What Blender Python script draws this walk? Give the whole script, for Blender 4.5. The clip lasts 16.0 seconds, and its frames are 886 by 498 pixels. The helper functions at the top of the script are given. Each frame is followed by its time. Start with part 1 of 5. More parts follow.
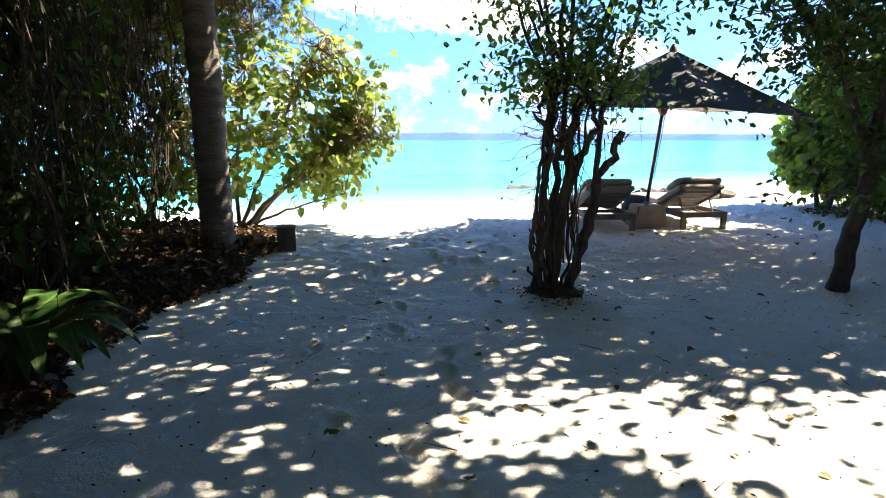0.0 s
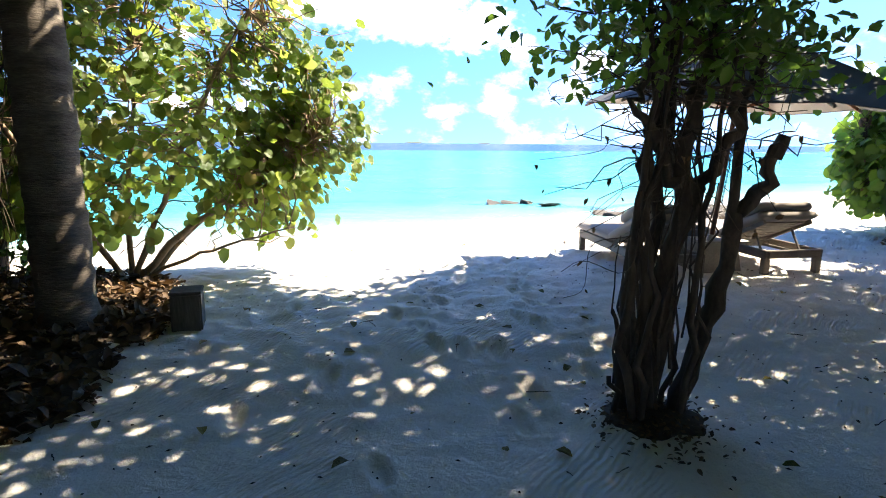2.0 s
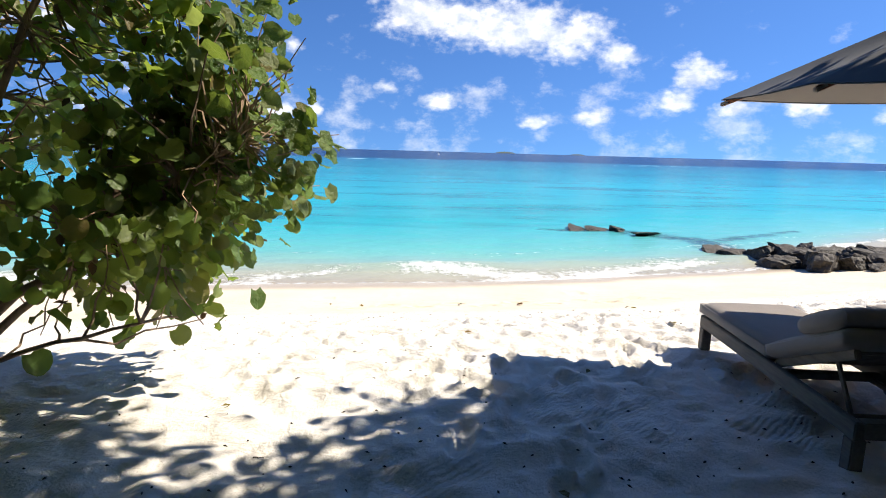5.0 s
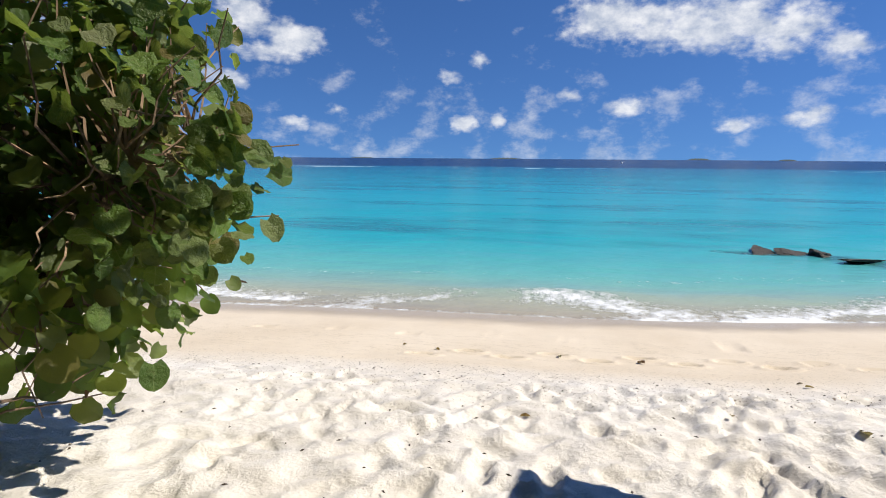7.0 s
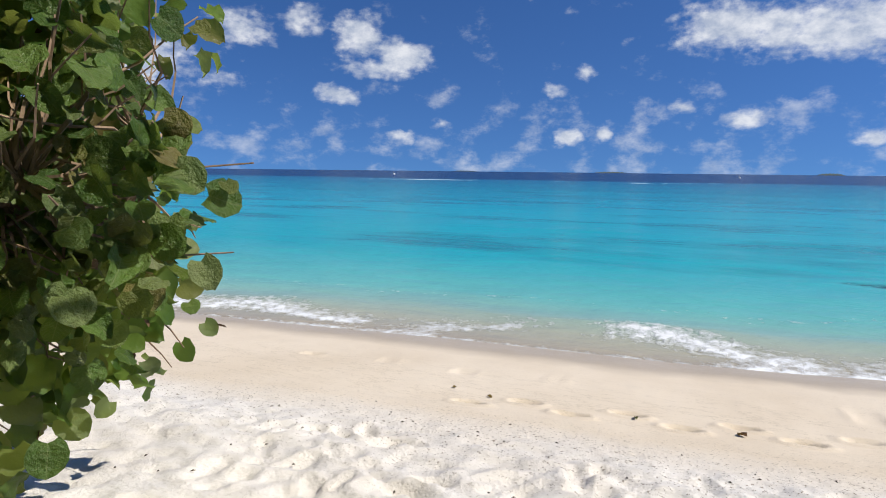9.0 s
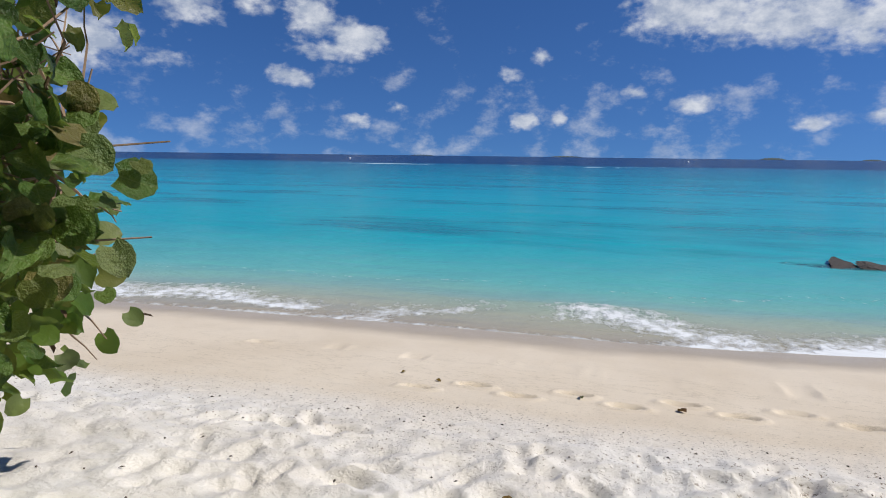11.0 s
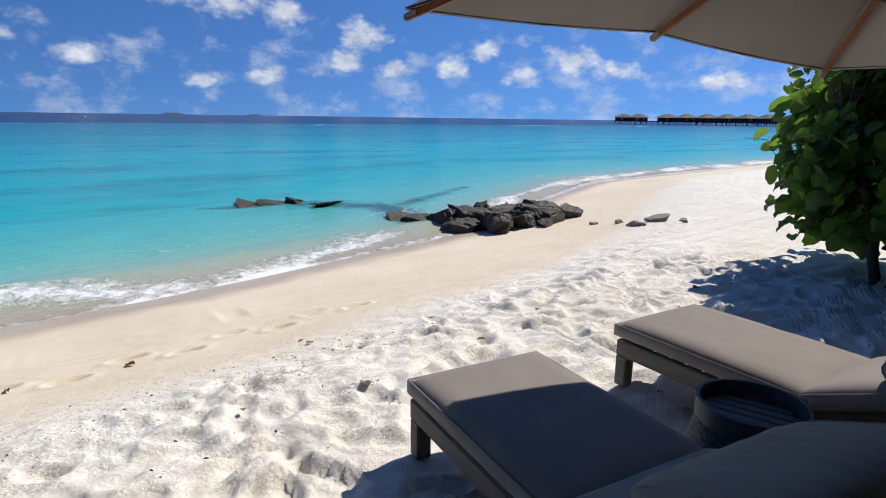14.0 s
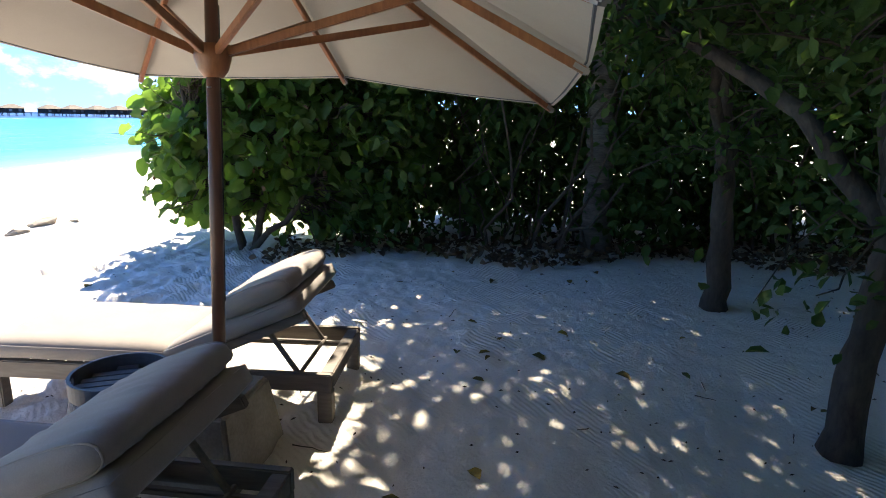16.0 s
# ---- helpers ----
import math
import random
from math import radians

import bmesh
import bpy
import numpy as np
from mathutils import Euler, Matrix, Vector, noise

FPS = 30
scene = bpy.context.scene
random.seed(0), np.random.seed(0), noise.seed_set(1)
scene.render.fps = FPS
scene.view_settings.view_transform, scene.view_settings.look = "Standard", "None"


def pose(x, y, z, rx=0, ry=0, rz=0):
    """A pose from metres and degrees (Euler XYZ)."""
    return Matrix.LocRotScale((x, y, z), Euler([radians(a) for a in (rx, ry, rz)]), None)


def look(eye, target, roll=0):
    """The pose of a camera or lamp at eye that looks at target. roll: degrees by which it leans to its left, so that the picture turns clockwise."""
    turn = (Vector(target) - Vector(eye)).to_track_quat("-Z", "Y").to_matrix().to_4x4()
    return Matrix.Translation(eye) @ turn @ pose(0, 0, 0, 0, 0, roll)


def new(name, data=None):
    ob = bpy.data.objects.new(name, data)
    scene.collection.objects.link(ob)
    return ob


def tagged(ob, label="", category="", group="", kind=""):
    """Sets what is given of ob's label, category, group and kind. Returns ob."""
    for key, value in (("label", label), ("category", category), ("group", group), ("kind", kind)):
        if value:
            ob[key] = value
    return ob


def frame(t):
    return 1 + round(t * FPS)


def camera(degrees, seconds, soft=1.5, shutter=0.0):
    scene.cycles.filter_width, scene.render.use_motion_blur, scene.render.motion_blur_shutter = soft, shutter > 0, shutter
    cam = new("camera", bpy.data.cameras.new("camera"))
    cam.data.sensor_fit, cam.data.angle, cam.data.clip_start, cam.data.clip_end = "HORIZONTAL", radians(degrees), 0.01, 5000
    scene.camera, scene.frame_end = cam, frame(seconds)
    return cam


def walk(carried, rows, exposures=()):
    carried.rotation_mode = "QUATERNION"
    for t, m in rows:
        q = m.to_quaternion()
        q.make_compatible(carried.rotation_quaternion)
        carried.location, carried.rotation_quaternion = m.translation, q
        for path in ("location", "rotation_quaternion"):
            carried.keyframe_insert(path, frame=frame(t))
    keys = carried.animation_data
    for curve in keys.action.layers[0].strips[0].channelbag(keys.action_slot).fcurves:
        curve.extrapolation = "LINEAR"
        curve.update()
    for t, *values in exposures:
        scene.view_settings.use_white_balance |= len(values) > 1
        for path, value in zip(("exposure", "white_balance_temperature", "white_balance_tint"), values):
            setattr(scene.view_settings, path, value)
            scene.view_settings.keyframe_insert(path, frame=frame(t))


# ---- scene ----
cam = camera(75.3, 16.0, 1.0)
PATH = [
    (0, (-1.378, 1.82, 1.424), (-1.074, 3.757, 1.027), 0.2),
    (0.5, (-1.343, 2.492, 1.383), (-1.01, 4.423, 0.981), 0.3),
    (1, (-1.301, 3.146, 1.383), (-0.938, 5.071, 0.979), 0.3),
    (1.5, (-1.283, 3.852, 1.364), (-0.864, 5.769, 0.98), 0.6),
    (2, (-1.237, 4.499, 1.388), (-0.809, 6.418, 1.025), 0.5),
    (2.5, (-1.106, 5.094, 1.4), (-0.664, 7.012, 1.045), 0.6),
    (3, (-0.954, 5.624, 1.399), (-0.521, 7.547, 1.057), 0.6),
    (3.5, (-0.736, 6.114, 1.388), (-0.322, 8.043, 1.059), 0.7),
    (4, (-0.627, 6.556, 1.454), (-0.248, 8.491, 1.116), 0.6),
    (4.2, (-0.57, 6.717, 1.486), (-0.227, 8.657, 1.142), 0.8),
    (6.3, (0.661, 8.225, 1.471), (0.363, 10.178, 1.158), 0.6),
    (6.5, (0.712, 8.371, 1.505), (0.355, 10.314, 1.194), 0.1),
    (7, (0.78, 8.756, 1.513), (0.299, 10.671, 1.2), 0.4),
    (7.5, (0.843, 9.098, 1.55), (0.237, 10.98, 1.25), -0.0),
    (8, (0.879, 9.363, 1.55), (0.136, 11.2, 1.278), 0.2),
    (8.2, (0.932, 9.439, 1.55), (0.135, 11.254, 1.288), 0.2),
    (10.3, (0.968, 9.72, 1.551), (0.17, 11.53, 1.255), 1.1),
    (10.5, (0.981, 9.723, 1.546), (0.207, 11.542, 1.244), 0.9),
    (11, (1.012, 9.725, 1.535), (0.342, 11.581, 1.213), 0.7),
    (11.5, (1.036, 9.72, 1.528), (0.577, 11.637, 1.189), 0.7),
    (12, (1.07, 9.705, 1.53), (0.915, 11.669, 1.181), 0.9),
    (12.5, (1.059, 9.686, 1.528), (1.268, 11.643, 1.17), 1.0),
    (13, (1.035, 9.667, 1.516), (1.586, 11.551, 1.137), 1.1),
    (13.5, (1.024, 9.633, 1.503), (1.867, 11.399, 1.09), 1.0),
    (14, (1.001, 9.552, 1.49), (2.103, 11.16, 1.044), 0.8),
    (14.5, (0.961, 9.461, 1.485), (2.338, 10.833, 1.012), 0.6),
    (15, (0.898, 9.373, 1.478), (2.57, 10.361, 1.002), 1.2),
    (15.5, (0.834, 9.235, 1.507), (2.707, 9.762, 1.045), 1.2),
    (16, (0.828, 9.084, 1.541), (2.778, 9.121, 1.099), 1.0),
]
EXPOSURES = [(0, 2.60, 8000), (2, 2.48, 7800), (3, 2.15, 7700), (3.5, 1.78, 7700), (4.2, 1.30, 7500), (6.3, 0.35, 6900), (7, 0.25, 6900), (8.2, 0.2, 6800), (10.3, -0.05, 6600), (12.5, -0.15, 6550),
             (14, 0.1, 6700), (14.5, 0.28, 6800), (15, 0.55, 7000), (15.5, 0.95, 7200), (16, 2.2, 7700)]
walk(cam, [(t, look(eye, target, roll)) for t, eye, target, roll in PATH], [(t, stops, kelvin, 10) for t, stops, kelvin in EXPOSURES])

# ---- light ----
SUN = Vector((1.79, 0.31, 1.955)).normalized()
sun_data = bpy.data.lights.new("sun", "SUN")
sun_data.energy, sun_data.angle, sun_data.color = 4.5, radians(0.55), (1.0, 0.95, 0.87)
sun = new("sun", sun_data)
sun.matrix_world = look(SUN * 40, (0, 0, 0))

world = bpy.data.worlds.new("sky")
scene.world = world
world.use_nodes = True
wn, wl = world.node_tree.nodes, world.node_tree.links
wn.clear()


def wnode(kind, **values):
    n = wn.new(kind)
    for k, v in values.items():
        setattr(n, k, v)
    return n


def wmath(op, a, b=None, clamp=False):
    n = wnode("ShaderNodeMath", operation=op, use_clamp=clamp)
    for i, v in enumerate((a, b)):
        if v is None:
            continue
        if isinstance(v, (int, float)):
            n.inputs[i].default_value = v
        else:
            wl.new(v, n.inputs[i])
    return n.outputs[0]


sky = wnode("ShaderNodeTexSky", sky_type="NISHITA", sun_disc=False, altitude=0, air_density=1.0, dust_density=0.3, ozone_density=2.5)
sky.sun_elevation = math.asin(SUN.z)
sky.sun_rotation = math.atan2(SUN.x, SUN.y)
tint = wnode("ShaderNodeMix", data_type="RGBA", blend_type="MULTIPLY")
tint.inputs["Factor"].default_value = 1.0
wl.new(sky.outputs[0], tint.inputs["A"])
tint.inputs["B"].default_value = (0.32, 0.59, 1.0, 1)
coord = wnode("ShaderNodeTexCoord")
raise_up = wnode("ShaderNodeVectorMath", operation="ADD")
wl.new(coord.outputs["Generated"], raise_up.inputs[0])
raise_up.inputs[1].default_value = (0, 0, 0.16)
wl.new(raise_up.outputs[0], sky.inputs["Vector"])
sep = wnode("ShaderNodeSeparateXYZ")
wl.new(coord.outputs["Generated"], sep.inputs[0])
AZ = wmath("MULTIPLY", wmath("ARCTAN2", sep.outputs[0], sep.outputs[1]), 57.3)
EL = wmath("MULTIPLY", wmath("ARCSINE", sep.outputs[2]), 57.3)
flat = wnode("ShaderNodeCombineXYZ")
wl.new(AZ, flat.inputs[0])
wl.new(wmath("MULTIPLY", EL, 1.5), flat.inputs[1])


def wnoise(scale, detail, rough, offset):
    shift = wnode("ShaderNodeVectorMath", operation="ADD")
    wl.new(flat.outputs[0], shift.inputs[0])
    shift.inputs[1].default_value = (offset, offset * 0.7, offset * 0.3)
    n = wnode("ShaderNodeTexNoise")
    n.inputs["Scale"].default_value, n.inputs["Detail"].default_value, n.inputs["Roughness"].default_value = scale, detail, rough
    wl.new(shift.outputs[0], n.inputs["Vector"])
    return n.outputs[0]


# azimuth, elevation, half width, half height of the fair-weather clouds, degrees
CLOUDS = ((2, 12.4, 6, 2.6, 1.0), (9, 11.7, 7, 2.8, 1.0), (15, 10.4, 5, 2.5, 1.0), (19.5, 8.7, 3.2, 1.7, 0.95), (-32.2, 12.3, 2.6, 2.5, 1.0), (-28.5, 10.8, 3.4, 2.0, 1.0), (-30.5, 9.6, 4.2, 1.3, 0.95),
          (-38, 13.5, 2.5, 1.5, 0.7), (-34.3, 7.1, 2.7, 1.0, 0.8), (-28.4, 3.3, 1.8, 1.0, 0.65), (-24.4, 4.5, 1.4, 0.8, 0.6), (-12, 3.4, 1.5, 0.9, 0.9), (-9, 3.6, 1.0, 0.8, 0.9), (3.3, 4.6, 2.4, 1.2, 0.85), (-2.1, 6.0, 1.6, 0.6, 0.6),
          (12.2, 2.8, 1.7, 0.8, 0.8), (17.5, 3.6, 2.6, 1.2, 0.85), (-10.7, 9.2, 1.0, 1.0, 0.75), (-13.2, 7.6, 1.4, 0.7, 0.45), (26.3, 7.2, 2.6, 1.8, 0.95), (25.1, 4.9, 2.2, 1.2, 0.85), (29.8, 4.5, 2.2, 1.2, 0.9),
          (35.1, 4.7, 2.3, 1.5, 0.95), (38.2, 6.2, 2.0, 1.3, 0.85), (42, 4.1, 2.2, 1.4, 0.9), (46, 5.2, 3.2, 1.7, 0.85), (50, 4.3, 2.6, 1.1, 0.85), (59, 3.4, 3.4, 1.1, 0.75), (-43, 12.5, 4, 2.2, 0.8), (-52, 9, 8, 3, 0.8), (75, 9, 10, 4, 0.9))
bumps = wmath("SUBTRACT", wnoise(0.26, 5, 0.55, 3.0), 0.5)
billow = wmath("SUBTRACT", wnoise(0.8, 4, 0.55, 11.0), 0.5)
mask = None
for a, e, w, h, s in CLOUDS:
    dx = wmath("DIVIDE", wmath("SUBTRACT", AZ, float(a)), float(w))
    dy = wmath("DIVIDE", wmath("SUBTRACT", EL, float(e)), float(h))
    r = wmath("SQRT", wmath("ADD", wmath("MULTIPLY", dx, dx), wmath("MULTIPLY", dy, dy)))
    m = wmath("MULTIPLY", wmath("SUBTRACT", 1.0, r), float(s))
    mask = m if mask is None else wmath("MAXIMUM", mask, m)
mask = wmath("ADD", wmath("MULTIPLY", mask, 1.7), wmath("ADD", wmath("MULTIPLY", bumps, 2.6), wmath("MULTIPLY", billow, 2.0)))
edge = wnode("ShaderNodeMapRange", interpolation_type="SMOOTHSTEP")
wl.new(mask, edge.inputs[0])
edge.inputs[1].default_value, edge.inputs[2].default_value = 0.0, 1.25
shade = wnode("ShaderNodeMapRange")
wl.new(wnoise(0.5, 5, 0.6, 5.0), shade.inputs[0])
shade.inputs[1].default_value, shade.inputs[2].default_value = 0.35, 0.65
cloud_colour = wnode("ShaderNodeMix", data_type="RGBA")
wl.new(shade.outputs[0], cloud_colour.inputs["Factor"])
cloud_colour.inputs["A"].default_value, cloud_colour.inputs["B"].default_value = (4.6, 5.3, 6.6, 1), (8.6, 8.9, 9.4, 1)
veil = wnode("ShaderNodeMapRange", interpolation_type="SMOOTHSTEP")
low_belt = wnode("ShaderNodeMapRange", interpolation_type="SMOOTHSTEP")
wl.new(EL, low_belt.inputs[0])
low_belt.inputs[1].default_value, low_belt.inputs[2].default_value, low_belt.inputs[3].default_value, low_belt.inputs[4].default_value = 3.0, 10.0, 0.06, -0.06
wl.new(wmath("ADD", wnoise(0.27, 6, 0.60, 23.0), low_belt.outputs[0]), veil.inputs[0])
veil.inputs[1].default_value, veil.inputs[2].default_value, veil.inputs[4].default_value = 0.52, 0.76, 0.50
over = wnode("ShaderNodeMix", data_type="RGBA")
wl.new(wmath("MULTIPLY", wmath("MAXIMUM", edge.outputs[0], veil.outputs[0]), 0.84), over.inputs["Factor"])
wl.new(tint.outputs["Result"], over.inputs["A"])
wl.new(cloud_colour.outputs["Result"], over.inputs["B"])
back = wnode("ShaderNodeBackground")
back.inputs["Strength"].default_value = 0.096
wl.new(over.outputs["Result"], back.inputs["Color"])
wl.new(back.outputs[0], wnode("ShaderNodeOutputWorld").inputs[0])


# ---- materials ----
def material(name):
    m = bpy.data.materials.new(name)
    m.use_nodes = True
    nt = m.node_tree
    return m, nt, nt.nodes["Principled BSDF"]


def link(nt, a, b):
    nt.links.new(a, b)


def texcoord(nt, world_space):
    if world_space:
        return nt.nodes.new("ShaderNodeNewGeometry").outputs["Position"]
    return nt.nodes.new("ShaderNodeTexCoord").outputs["Object"]


def noise_node(nt, vec, scale, detail=4.0, rough=0.6, stretch=None):
    n = nt.nodes.new("ShaderNodeTexNoise")
    n.inputs["Scale"].default_value, n.inputs["Detail"].default_value, n.inputs["Roughness"].default_value = scale, detail, rough
    if stretch:
        mp = nt.nodes.new("ShaderNodeMapping")
        mp.inputs["Scale"].default_value = stretch
        link(nt, vec, mp.inputs[0])
        vec = mp.outputs[0]
    link(nt, vec, n.inputs["Vector"])
    return n.outputs[0]


def ramp(nt, fac, stops):
    r = nt.nodes.new("ShaderNodeValToRGB")
    e = r.color_ramp.elements
    while len(e) < len(stops):
        e.new(0.5)
    for el, (p, c) in zip(e, stops):
        el.position, el.color = p, (*c, 1)
    link(nt, fac, r.inputs[0])
    return r.outputs[0]


def mix(nt, fac, a, b, blend="MIX"):
    n = nt.nodes.new("ShaderNodeMix")
    n.data_type, n.blend_type = "RGBA", blend
    for key, v in (("Factor", fac), ("A", a), ("B", b)):
        if isinstance(v, (int, float)):
            n.inputs[key].default_value = v
        elif isinstance(v, tuple):
            n.inputs[key].default_value = (*v, 1)
        else:
            link(nt, v, n.inputs[key])
    return n.outputs["Result"]


def span(nt, v, lo, hi, a=0.0, b=1.0):
    n = nt.nodes.new("ShaderNodeMapRange")
    link(nt, v, n.inputs[0])
    for i, x in enumerate((lo, hi, a, b)):
        n.inputs[i + 1].default_value = x
    return n.outputs[0]


def calc(nt, op, a, b):
    n = nt.nodes.new("ShaderNodeMath")
    n.operation = op
    for i, v in enumerate((a, b)):
        if isinstance(v, (int, float)):
            n.inputs[i].default_value = v
        else:
            link(nt, v, n.inputs[i])
    return n.outputs[0]


def bump(nt, height, strength, distance, bsdf, prev=None):
    b = nt.nodes.new("ShaderNodeBump")
    b.inputs["Strength"].default_value, b.inputs["Distance"].default_value = strength, distance
    link(nt, height, b.inputs["Height"])
    if prev is not None:
        link(nt, prev, b.inputs["Normal"])
    if bsdf is not None:
        link(nt, b.outputs[0], bsdf.inputs["Normal"])
    return b.outputs[0]


def simple(name, dark, light, rough, scale, fine, bump_d=0.002, stretch=None, world_space=False, sheen=0.0, specular=0.5):
    """A surface with two scales of variation: patches and fine grain."""
    m, nt, p = material(name)
    vec = texcoord(nt, world_space)
    big = noise_node(nt, vec, scale, 4, 0.6, stretch)
    small = noise_node(nt, vec, fine, 3, 0.65, stretch)
    both = calc(nt, "ADD", calc(nt, "MULTIPLY", big, 0.6), calc(nt, "MULTIPLY", small, 0.4))
    link(nt, ramp(nt, both, ((0.33, dark), (0.67, light))), p.inputs["Base Color"])
    p.inputs["Roughness"].default_value = rough
    p.inputs["Specular IOR Level"].default_value = specular
    if sheen:
        p.inputs["Sheen Weight"].default_value = sheen
    bump(nt, small, 0.6, bump_d, p)
    return m


def leaf_material(name, colours, through_colour, by_object=False, gloss=0.4, amount=0.35):
    m, nt, p = material(name)
    if by_object:
        rnd = nt.nodes.new("ShaderNodeObjectInfo").outputs["Random"]
    else:
        rnd = nt.nodes.new("ShaderNodeNewGeometry").outputs["Random Per Island"]
    vec = texcoord(nt, not by_object)
    spot = noise_node(nt, vec, 5 if by_object else 28, 3, 0.6)
    n = len(colours)
    base = ramp(nt, rnd, [((i + 0.5) / n, c) for i, c in enumerate(colours)])
    base = mix(nt, span(nt, spot, 0.58, 0.75, 0, 0.35), base, (0.16, 0.13, 0.05))
    base = mix(nt, span(nt, noise_node(nt, vec, 1.7, 2), 0.3, 0.7), mix(nt, 1.0, base, (0.75, 0.8, 0.75), "MULTIPLY"), base)
    if by_object:
        xyz = nt.nodes.new("ShaderNodeSeparateXYZ")
        link(nt, vec, xyz.inputs[0])
        off_mid = calc(nt, "ABSOLUTE", xyz.outputs[1], 0.0)
        rib = span(nt, off_mid, 0.010, 0.022, 1.0, 0.0)
        side = calc(nt, "SINE", calc(nt, "MULTIPLY", calc(nt, "SUBTRACT", xyz.outputs[0], calc(nt, "MULTIPLY", off_mid, 0.75)), 42.0), 0.0)
        veins = calc(nt, "MAXIMUM", rib, span(nt, side, 0.80, 0.98, 0.0, 0.6))
        base = mix(nt, calc(nt, "MULTIPLY", veins, 0.45), base, (0.26, 0.30, 0.12))
    link(nt, base, p.inputs["Base Color"])
    p.inputs["Roughness"].default_value = gloss
    p.inputs["Specular IOR Level"].default_value = 0.35
    if by_object:
        bump(nt, noise_node(nt, vec, 3.5, 4, 0.6), 1.0, 0.03, p)
    else:
        bump(nt, noise_node(nt, vec, 30, 3), 0.8, 0.012, p)
    t = nt.nodes.new("ShaderNodeBsdfTranslucent")
    link(nt, mix(nt, 0.55, base, through_colour), t.inputs[0])
    s = nt.nodes.new("ShaderNodeMixShader")
    s.inputs[0].default_value = amount
    link(nt, p.outputs[0], s.inputs[1])
    link(nt, t.outputs[0], s.inputs[2])
    link(nt, s.outputs[0], nt.nodes["Material Output"].inputs[0])
    return m


def sand_material():
    m, nt, p = material("coral_sand")
    pos = texcoord(nt, True)
    d = nt.nodes.new("ShaderNodeAttribute")
    d.attribute_name = "inland"
    inland = d.outputs["Fac"]
    wob = calc(nt, "ADD", inland, calc(nt, "MULTIPLY", calc(nt, "SUBTRACT", noise_node(nt, pos, 0.7, 4), 0.5), 0.9))
    big = noise_node(nt, pos, 0.9, 4)
    grain = noise_node(nt, pos, 90, 3, 0.8)
    dry = ramp(nt, big, ((0.3, (0.80, 0.75, 0.675)), (0.7, (0.87, 0.84, 0.785))))
    damp = ramp(nt, big, ((0.3, (0.70, 0.60, 0.465)), (0.7, (0.78, 0.685, 0.55))))
    wet = ramp(nt, big, ((0.3, (0.46, 0.39, 0.30)), (0.7, (0.52, 0.445, 0.35))))
    col = mix(nt, span(nt, wob, 3.3, 4.0), damp, dry)
    col = mix(nt, span(nt, wob, 0.55, 1.0), wet, col)
    speck = noise_node(nt, pos, 42, 2, 0.7)
    band = calc(nt, "MULTIPLY", span(nt, wob, 3.0, 3.7), span(nt, wob, 4.9, 4.0))
    line = calc(nt, "MULTIPLY", span(nt, speck, 0.60, 0.68), calc(nt, "ADD", calc(nt, "MULTIPLY", band, 0.9), 0.14))
    col = mix(nt, line, col, (0.20, 0.15, 0.10))
    thin = noise_node(nt, pos, 2.2, 6, 0.7, (0.5, 1.6, 1))
    drift = calc(nt, "MULTIPLY", calc(nt, "LESS_THAN", calc(nt, "ABSOLUTE", calc(nt, "SUBTRACT", thin, 0.5), 0.0), 0.006), span(nt, wob, 3.6, 2.6))
    col = mix(nt, calc(nt, "MULTIPLY", calc(nt, "MULTIPLY", drift, span(nt, wob, 1.2, 2.2)), 0.35), col, (0.30, 0.24, 0.16))
    col = mix(nt, span(nt, grain, 0.3, 0.7, 0.0, 0.10), col, (0.42, 0.37, 0.31))
    col = mix(nt, span(nt, noise_node(nt, pos, 3.3, 6, 0.7), 0.5, 0.72, 0.0, 0.13), col, (0.50, 0.44, 0.36))
    link(nt, col, p.inputs["Base Color"])
    link(nt, span(nt, wob, 0.3, 1.1, 0.30, 0.92), p.inputs["Roughness"])
    p.inputs["Specular IOR Level"].default_value = 0.25
    # rake ripples in the raked sand
    w = nt.nodes.new("ShaderNodeTexWave")
    w.inputs["Scale"].default_value, w.inputs["Distortion"].default_value, w.inputs["Detail"].default_value = 8.5, 9.0, 2.0
    w.inputs["Detail Scale"].default_value = 0.35
    turn = nt.nodes.new("ShaderNodeMapping")
    turn.inputs["Rotation"].default_value = (0, 0, 0.9)
    link(nt, pos, turn.inputs[0])
    link(nt, turn.outputs[0], w.inputs["Vector"])
    raked = calc(nt, "MULTIPLY", span(nt, noise_node(nt, pos, 1.1, 2), 0.52, 0.62), span(nt, wob, 5.5, 7.5))
    b1 = bump(nt, calc(nt, "MULTIPLY", w.outputs["Fac"], raked), 0.8, 0.012, None)
    rough_sand = span(nt, wob, 3.0, 4.2, 0.12, 1.0)
    b2 = bump(nt, calc(nt, "MULTIPLY", noise_node(nt, pos, 7, 8, 0.68), rough_sand), 0.7, 0.055, None, b1)
    b3 = bump(nt, calc(nt, "MULTIPLY", noise_node(nt, pos, 24, 5, 0.65), rough_sand), 0.5, 0.014, None, b2)
    bump(nt, grain, 0.7, 0.006, p, b3)
    return m


